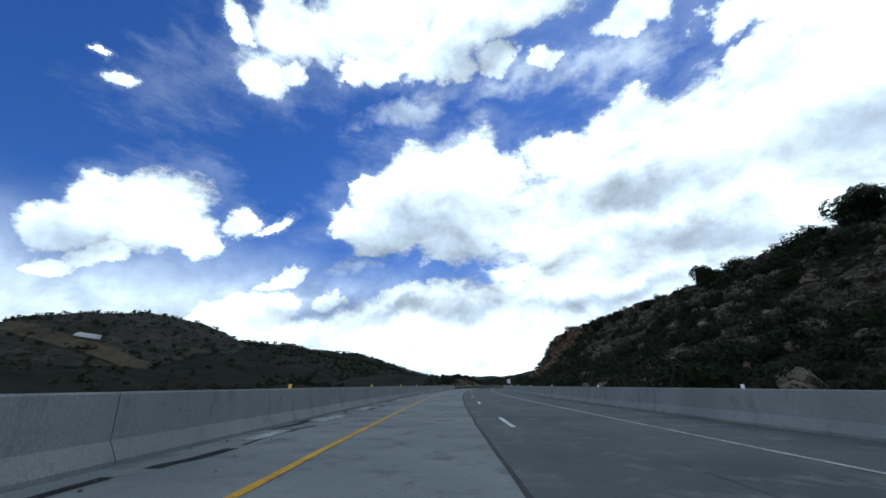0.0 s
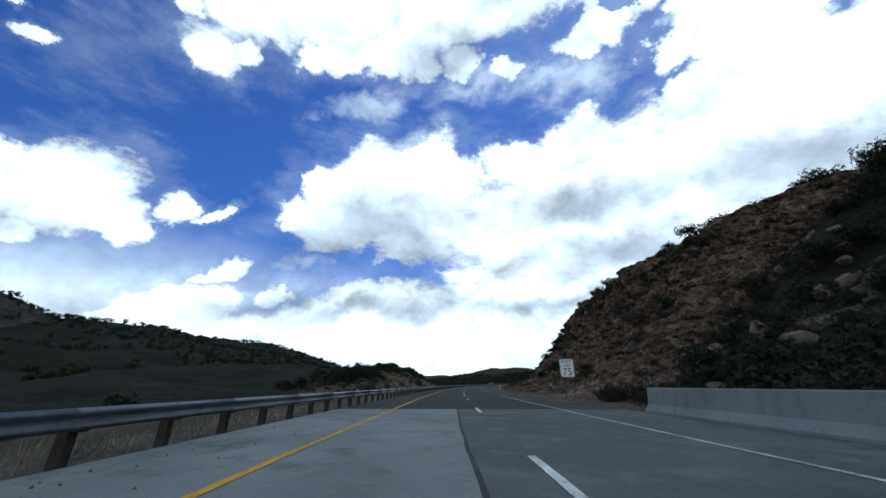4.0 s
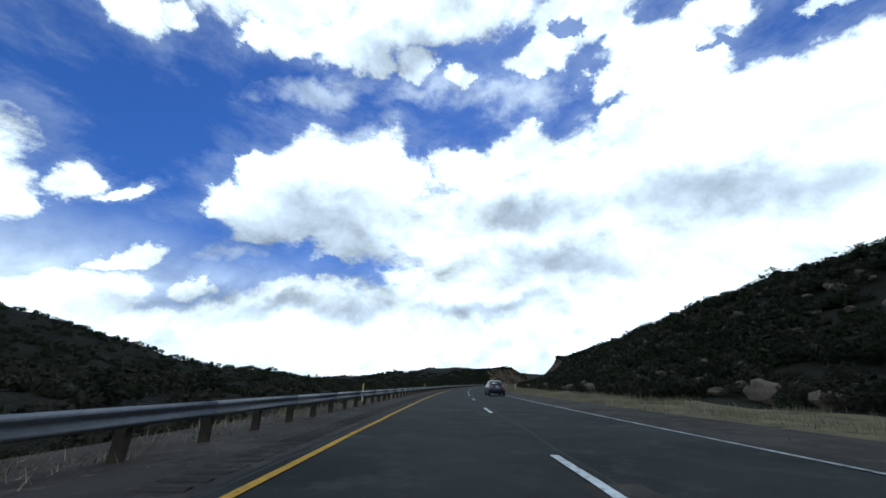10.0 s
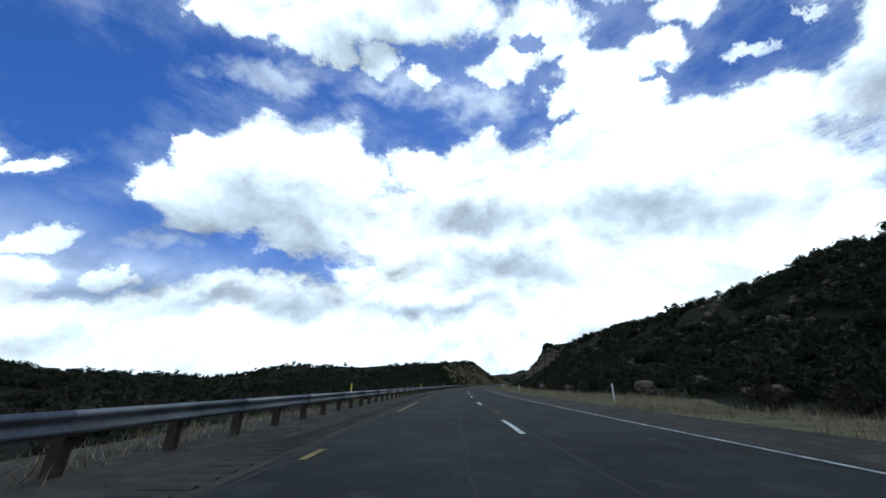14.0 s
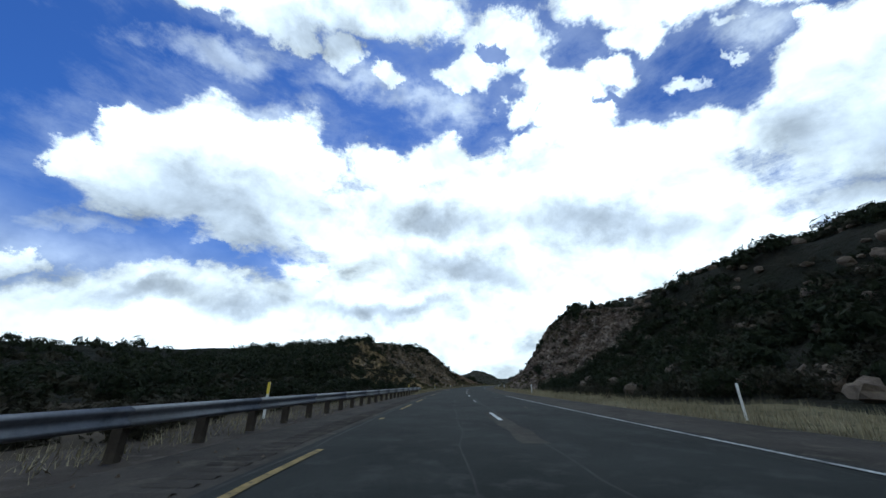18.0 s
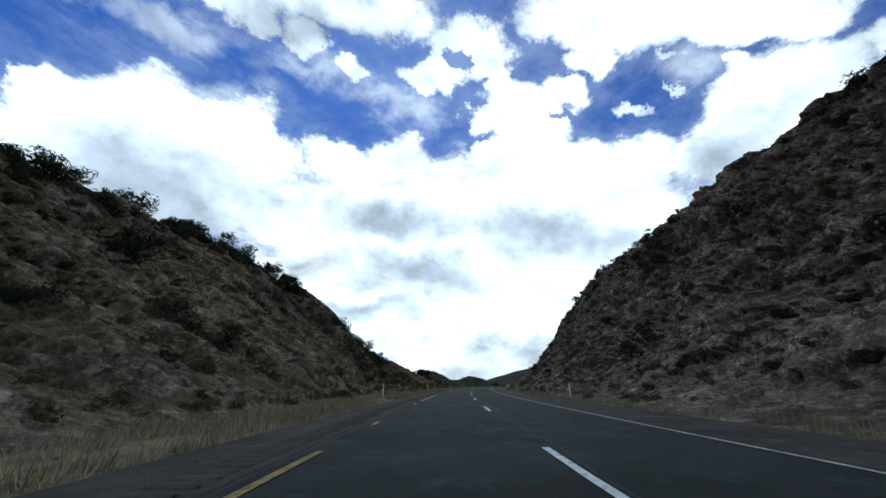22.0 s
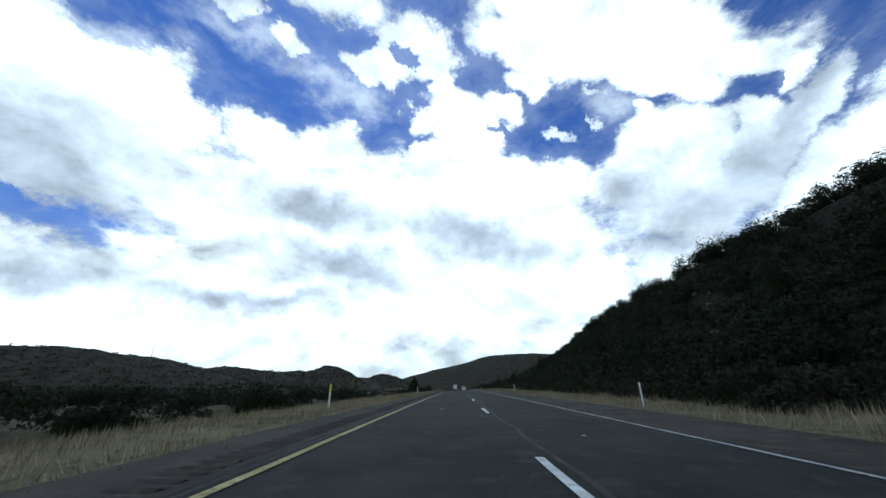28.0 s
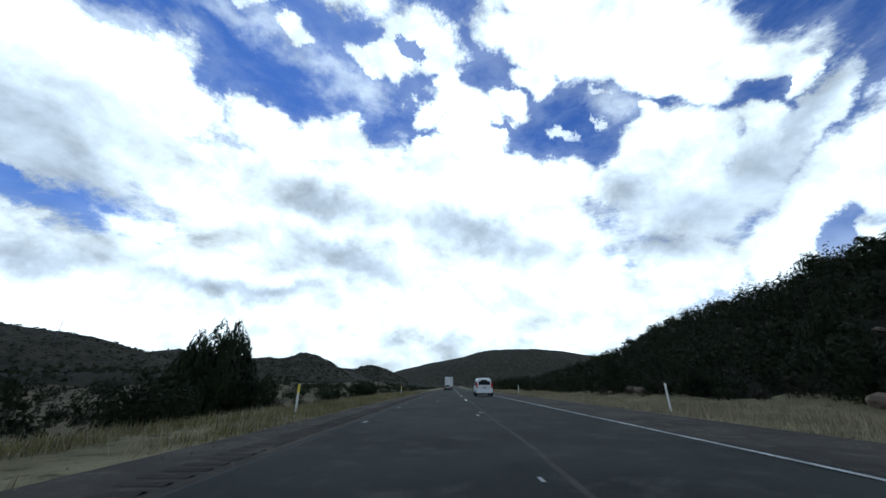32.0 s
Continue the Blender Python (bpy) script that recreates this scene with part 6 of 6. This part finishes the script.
def minivan(m):
    t = thing("minivan", m, "white passenger van with a tinted rear window", "van")
    paint = car_paint("white_car_paint", (0.5, 0.52, 0.54))
    W = 0.92

    def half(zb, w, wt, zt):
        return [(0.0, zb), (w * 0.9, zb), (w, zb + 0.18), (w, 0.7), (w * 0.97, 1.0), (w * 0.93, 1.12), (wt, zt - 0.12), (wt * 0.86, zt), (0.0, zt + 0.02)]

    skin("body", [(-2.38, half(0.4, W * 0.86, W * 0.74, 1.66)), (-2.3, half(0.3, W * 0.96, W * 0.8, 1.76)), (-2.0, half(0.27, W, W * 0.83, 1.82)), (-0.5, half(0.25, W, W * 0.84, 1.85)), (0.7, half(0.25, W, W * 0.83, 1.8)), (1.1, half(0.25, W, W * 0.84, 1.45)), (1.55, half(0.25, W, W * 0.82, 1.16)), (2.1, half(0.26, W * 0.96, W * 0.76, 1.0)), (2.4, half(0.32, W * 0.8, W * 0.62, 0.8))], paint, t)
    panel("rear_window", ((-0.62, -2.37, 1.14), (0.62, -2.37, 1.14), (0.56, -2.3, 1.64), (-0.56, -2.3, 1.64)), dark_glass, t, "tinted rear window", out=0.035, bow=0.02)
    part("bumper", box("bumper", (1.66, 0.18, 0.26), (0, -2.36, 0.45), paint, 0.07), t)
    part("valance", box("valance", (1.3, 0.1, 0.12), (0, -2.38, 0.3), trim_black, 0.03), t)
    part("roof_spoiler", box("roof_spoiler", (1.25, 0.2, 0.05), (0, -2.3, 1.76), paint, 0.02), t)
    for sx in (-1, 1):
        part("tail_lamp", box("tail_lamp", (0.16, 0.14, 0.52), (sx * 0.8, -2.3, 1.12), lamp_red, 0.04), t, "tall red tail lamp")
        part("mirror", box("mirror", (0.22, 0.12, 0.18), (sx * 1.02, 0.9, 1.12), trim_black, 0.04), t)
        part("roof_rail", box("roof_rail", (0.04, 2.2, 0.05), (sx * 0.68, -0.8, 1.86), trim_black, 0.012), t)
        for y0, y1, y2, y3 in ((-2.1, -1.1, -1.1, -2.05), (-1.0, 0.0, 0.0, -1.0), (0.1, 1.2, 0.75, 0.1)):
            pts = [(sx * 0.885, y0, 1.12), (sx * 0.885, y1, 1.12), (sx * 0.79, y2, 1.62), (sx * 0.79, y3, 1.62)]
            panel("side_window", pts if sx > 0 else [pts[1], pts[0], pts[3], pts[2]], dark_glass, t, "tinted side window", out=0.025)
        for y in (-1.5, 1.5):
            wheel(t, sx * 0.83, y, 0.34, sx)
    number_plate(t, -2.47, 0.86)
    return t


minivan(on_road(1028, 4.2))
trailer_white = surface("trailer_white", (0.42, 0.43, 0.43), (0.55, 0.56, 0.56), 0.8, 8, 0.5, 0.1, 0.01, (0.34, 0.34, 0.33))


def lorry(m, label, length=16.0):
    t = thing("lorry", m, label, "lorry")
    L = length
    part("trailer_box", box("trailer_box", (2.55, L, 2.75), (0, 0, 2.55), trailer_white, 0.04), t)
    for sx in (-1, 1):
        d = part("rear_door", box("rear_door", (1.2, 0.03, 2.6), (sx * 0.62, -L / 2 - 0.012, 2.55), trailer_white, 0.012), t)
        for k in (0.25, -0.25):
            part("lock_bar", rod("lock_bar", (sx * 0.62 + k, -L / 2 - 0.05, 1.3), (sx * 0.62 + k, -L / 2 - 0.05, 3.8), 0.02, 0.02, galvanised, 6), d)
        part("tail_lamp", box("tail_lamp", (0.3, 0.05, 0.12), (sx * 0.95, -L / 2 - 0.02, 1.02), lamp_red, 0.02), t)
        part("mud_flap", box("mud_flap", (0.6, 0.02, 0.6), (sx * 0.9, -L / 2 + 0.4, 0.5), trim_black), t)
        for y in (-L / 2 + 1.3, -L / 2 + 2.6, L / 2 - 1.0, L / 2 + 3.4):
            wheel(t, sx * 1.05, y, 0.5, sx)
    part("bumper_bar", box("bumper_bar", (2.3, 0.1, 0.12), (0, -L / 2 - 0.02, 0.6), galvanised, 0.02), t)
    part("chassis", box("chassis", (1.1, L + 4.0, 0.25), (0, 2.0, 0.95), trim_black, 0.02), t)
    cabm = [(L / 2 + 0.5, [(0.0, 0.8), (1.15, 0.8), (1.22, 1.6), (1.2, 2.6), (1.05, 3.7), (0.0, 3.8)]), (L / 2 + 2.2, [(0.0, 0.7), (1.15, 0.7), (1.22, 1.6), (1.2, 2.6), (1.02, 3.5), (0.0, 3.6)]), (L / 2 + 3.0, [(0.0, 0.6), (1.12, 0.6), (1.18, 1.4), (1.1, 1.9), (0.95, 2.1), (0.0, 2.15)]), (L / 2 + 4.4, [(0.0, 0.55), (0.95, 0.55), (1.0, 1.2), (0.92, 1.6), (0.8, 1.75), (0.0, 1.8)])]
    skin("cab", cabm, trailer_white, t, "white long-nosed cab")
    panel("windscreen", ((1.0, L / 2 + 2.95, 2.15), (-1.0, L / 2 + 2.95, 2.15), (-0.95, L / 2 + 2.4, 3.0), (0.95, L / 2 + 2.4, 3.0)), dark_glass, t, "dark windscreen", out=0.06)
    return t


lorry(on_road(1112, 0.0), "white box lorry seen from behind on the road")

# opposite carriageway on the far hillside, with a lorry on it
FAR_A, FAR_B = (-190.0, 211.0), (-310.0, 215.0)
HILL = HILLS[5][:9]
lane = []
for k in np.linspace(0, 1, 60):
    px, py = FAR_A[0] + (FAR_B[0] - FAR_A[0]) * k, FAR_A[1] + (FAR_B[1] - FAR_A[1]) * k
    h = float(mound_height(np.array(px), np.array(py), *HILL))
    dx, dy = FAR_B[0] - FAR_A[0], FAR_B[1] - FAR_A[1]
    n = math.hypot(dx, dy)
    lane.append([(px - dy / n * w, py + dx / n * w, (h if abs(w) < 7 else float(mound_height(np.array(px - dy / n * w), np.array(py + dx / n * w), *HILL))) + 0.5) for w in (-6, -4.5, 4.5, 8, 13)])
tagged(sheet("distant_road", np.array(lane), soil), "bare earth bench of the opposite carriageway on the hill", "road", kind="structure")
fx, fy = FAR_A[0] + (FAR_B[0] - FAR_A[0]) * 0.5, FAR_A[1] + (FAR_B[1] - FAR_A[1]) * 0.5
fh = float(mound_height(np.array(fx), np.array(fy), *HILL)) + 0.75
slope = math.degrees(math.atan2(float(mound_height(np.array(FAR_B[0]), np.array(FAR_B[1]), *HILL) - mound_height(np.array(FAR_A[0]), np.array(FAR_A[1]), *HILL)), math.hypot(FAR_B[0] - FAR_A[0], FAR_B[1] - FAR_A[1])))
lorry(pose(fx, fy, fh, slope * 0.5, 0, -math.degrees(math.atan2(FAR_B[0] - FAR_A[0], FAR_B[1] - FAR_A[1]))), "white lorry on the far hillside road", 15.0)

# farm buildings and a mast beyond the field
house_wall = surface("house_wall", (0.16, 0.13, 0.1), (0.24, 0.2, 0.16), 0.8, 6, 0.9, 0.2, 0.02)
house_roof = surface("house_roof", (0.07, 0.055, 0.05), (0.12, 0.095, 0.085), 0.9, 8, 0.85, 0.3, 0.03)


def farmhouse(m, w, d, h, label):
    t = thing("farmhouse", m, label, "house", "farm buildings")
    part("wall", box("wall", (w, d, h), (0, 0, h / 2 - 0.3), house_wall, 0.02), t)
    bm = bmesh.new()
    x, y = w / 2 + 0.4, d / 2 + 0.4
    vs = [bm.verts.new(v) for v in ((-x, -y, h - 0.35), (x, -y, h - 0.35), (x, y, h - 0.35), (-x, y, h - 0.35), (-x, 0, h + 1.3), (x, 0, h + 1.3))]
    for f in ((0, 1, 5, 4), (2, 3, 4, 5), (1, 2, 5), (3, 0, 4), (3, 2, 1, 0)):
        bm.faces.new([vs[i] for i in f])
    part("roof", from_bm("roof", bm, house_roof), t, "low pitched brown roof")
    for i in (-0.3, 0.05, 0.32):
        part("window", box("window", (1.1, 0.06, 1.0), (i * w, -d / 2 - 0.01, h * 0.5), dark_glass, 0.01), t)
    part("door", box("door", (0.95, 0.06, 2.0), (0.18 * w, -d / 2 - 0.01, 0.9), bark, 0.01), t)
    return t


for s, u, w, label in ((1190, -62, 14, "low tan farmhouse beyond the dry field"), (1215, -78, 10, "small brown farm shed in the field")):
    farmhouse(on_road(s, u, float(land(np.array([float(s)]), np.array([float(u)]))[0]), 12), w, 7, 2.8, label)
mast = thing("radio_mast", Matrix.Translation((505, 1470, float(mound_height(np.array(505.0), np.array(1470.0), *HILLS[4][:9])))), "thin grey radio mast on the ridge", "mast")
part("pole", rod("pole", (0, 0, -4), (0, 0, 26), 0.5, 0.25, galvanised, 8), mast)
part("antenna", rod("antenna", (0, 0, 26), (0, 0, 33), 0.2, 0.12, galvanised, 6), mast)

# litter of gravel on the shoulders
V, F, k = [], [], 0
g = np.random.default_rng(91)
n = 5200
s, side = g.uniform(0, 1030, n), g.uniform(0, 1, n)
u = np.where(side < 0.6, g.normal(-3.9, 0.5, n), g.normal(8.4, 0.7, n))
r = g.uniform(0.012, 0.05, n) ** 1.0
p = road(s, u, 0.0)
tet = np.array([(1, 0, -0.3), (-0.6, 0.9, -0.3), (-0.5, -0.9, -0.3), (0.1, 0.05, 0.8)])
turn = g.uniform(0, 6.28, n)
c, sn = np.cos(turn), np.sin(turn)
q = np.stack([tet[None, :, 0] * c[:, None] - tet[None, :, 1] * sn[:, None], tet[None, :, 0] * sn[:, None] + tet[None, :, 1] * c[:, None], np.repeat(tet[None, :, 2], n, 0)], -1) * r[:, None, None] + p[:, None, :]
i = np.arange(n)[:, None] * 4
tagged(new("gravel_litter", mesh_of("gravel_litter", q.reshape(-1, 3), np.concatenate([i + (0, 1, 3), i + (1, 2, 3), i + (2, 0, 3)]), stone)), "loose gravel scattered along the paved shoulders", "gravel", kind="stuff")
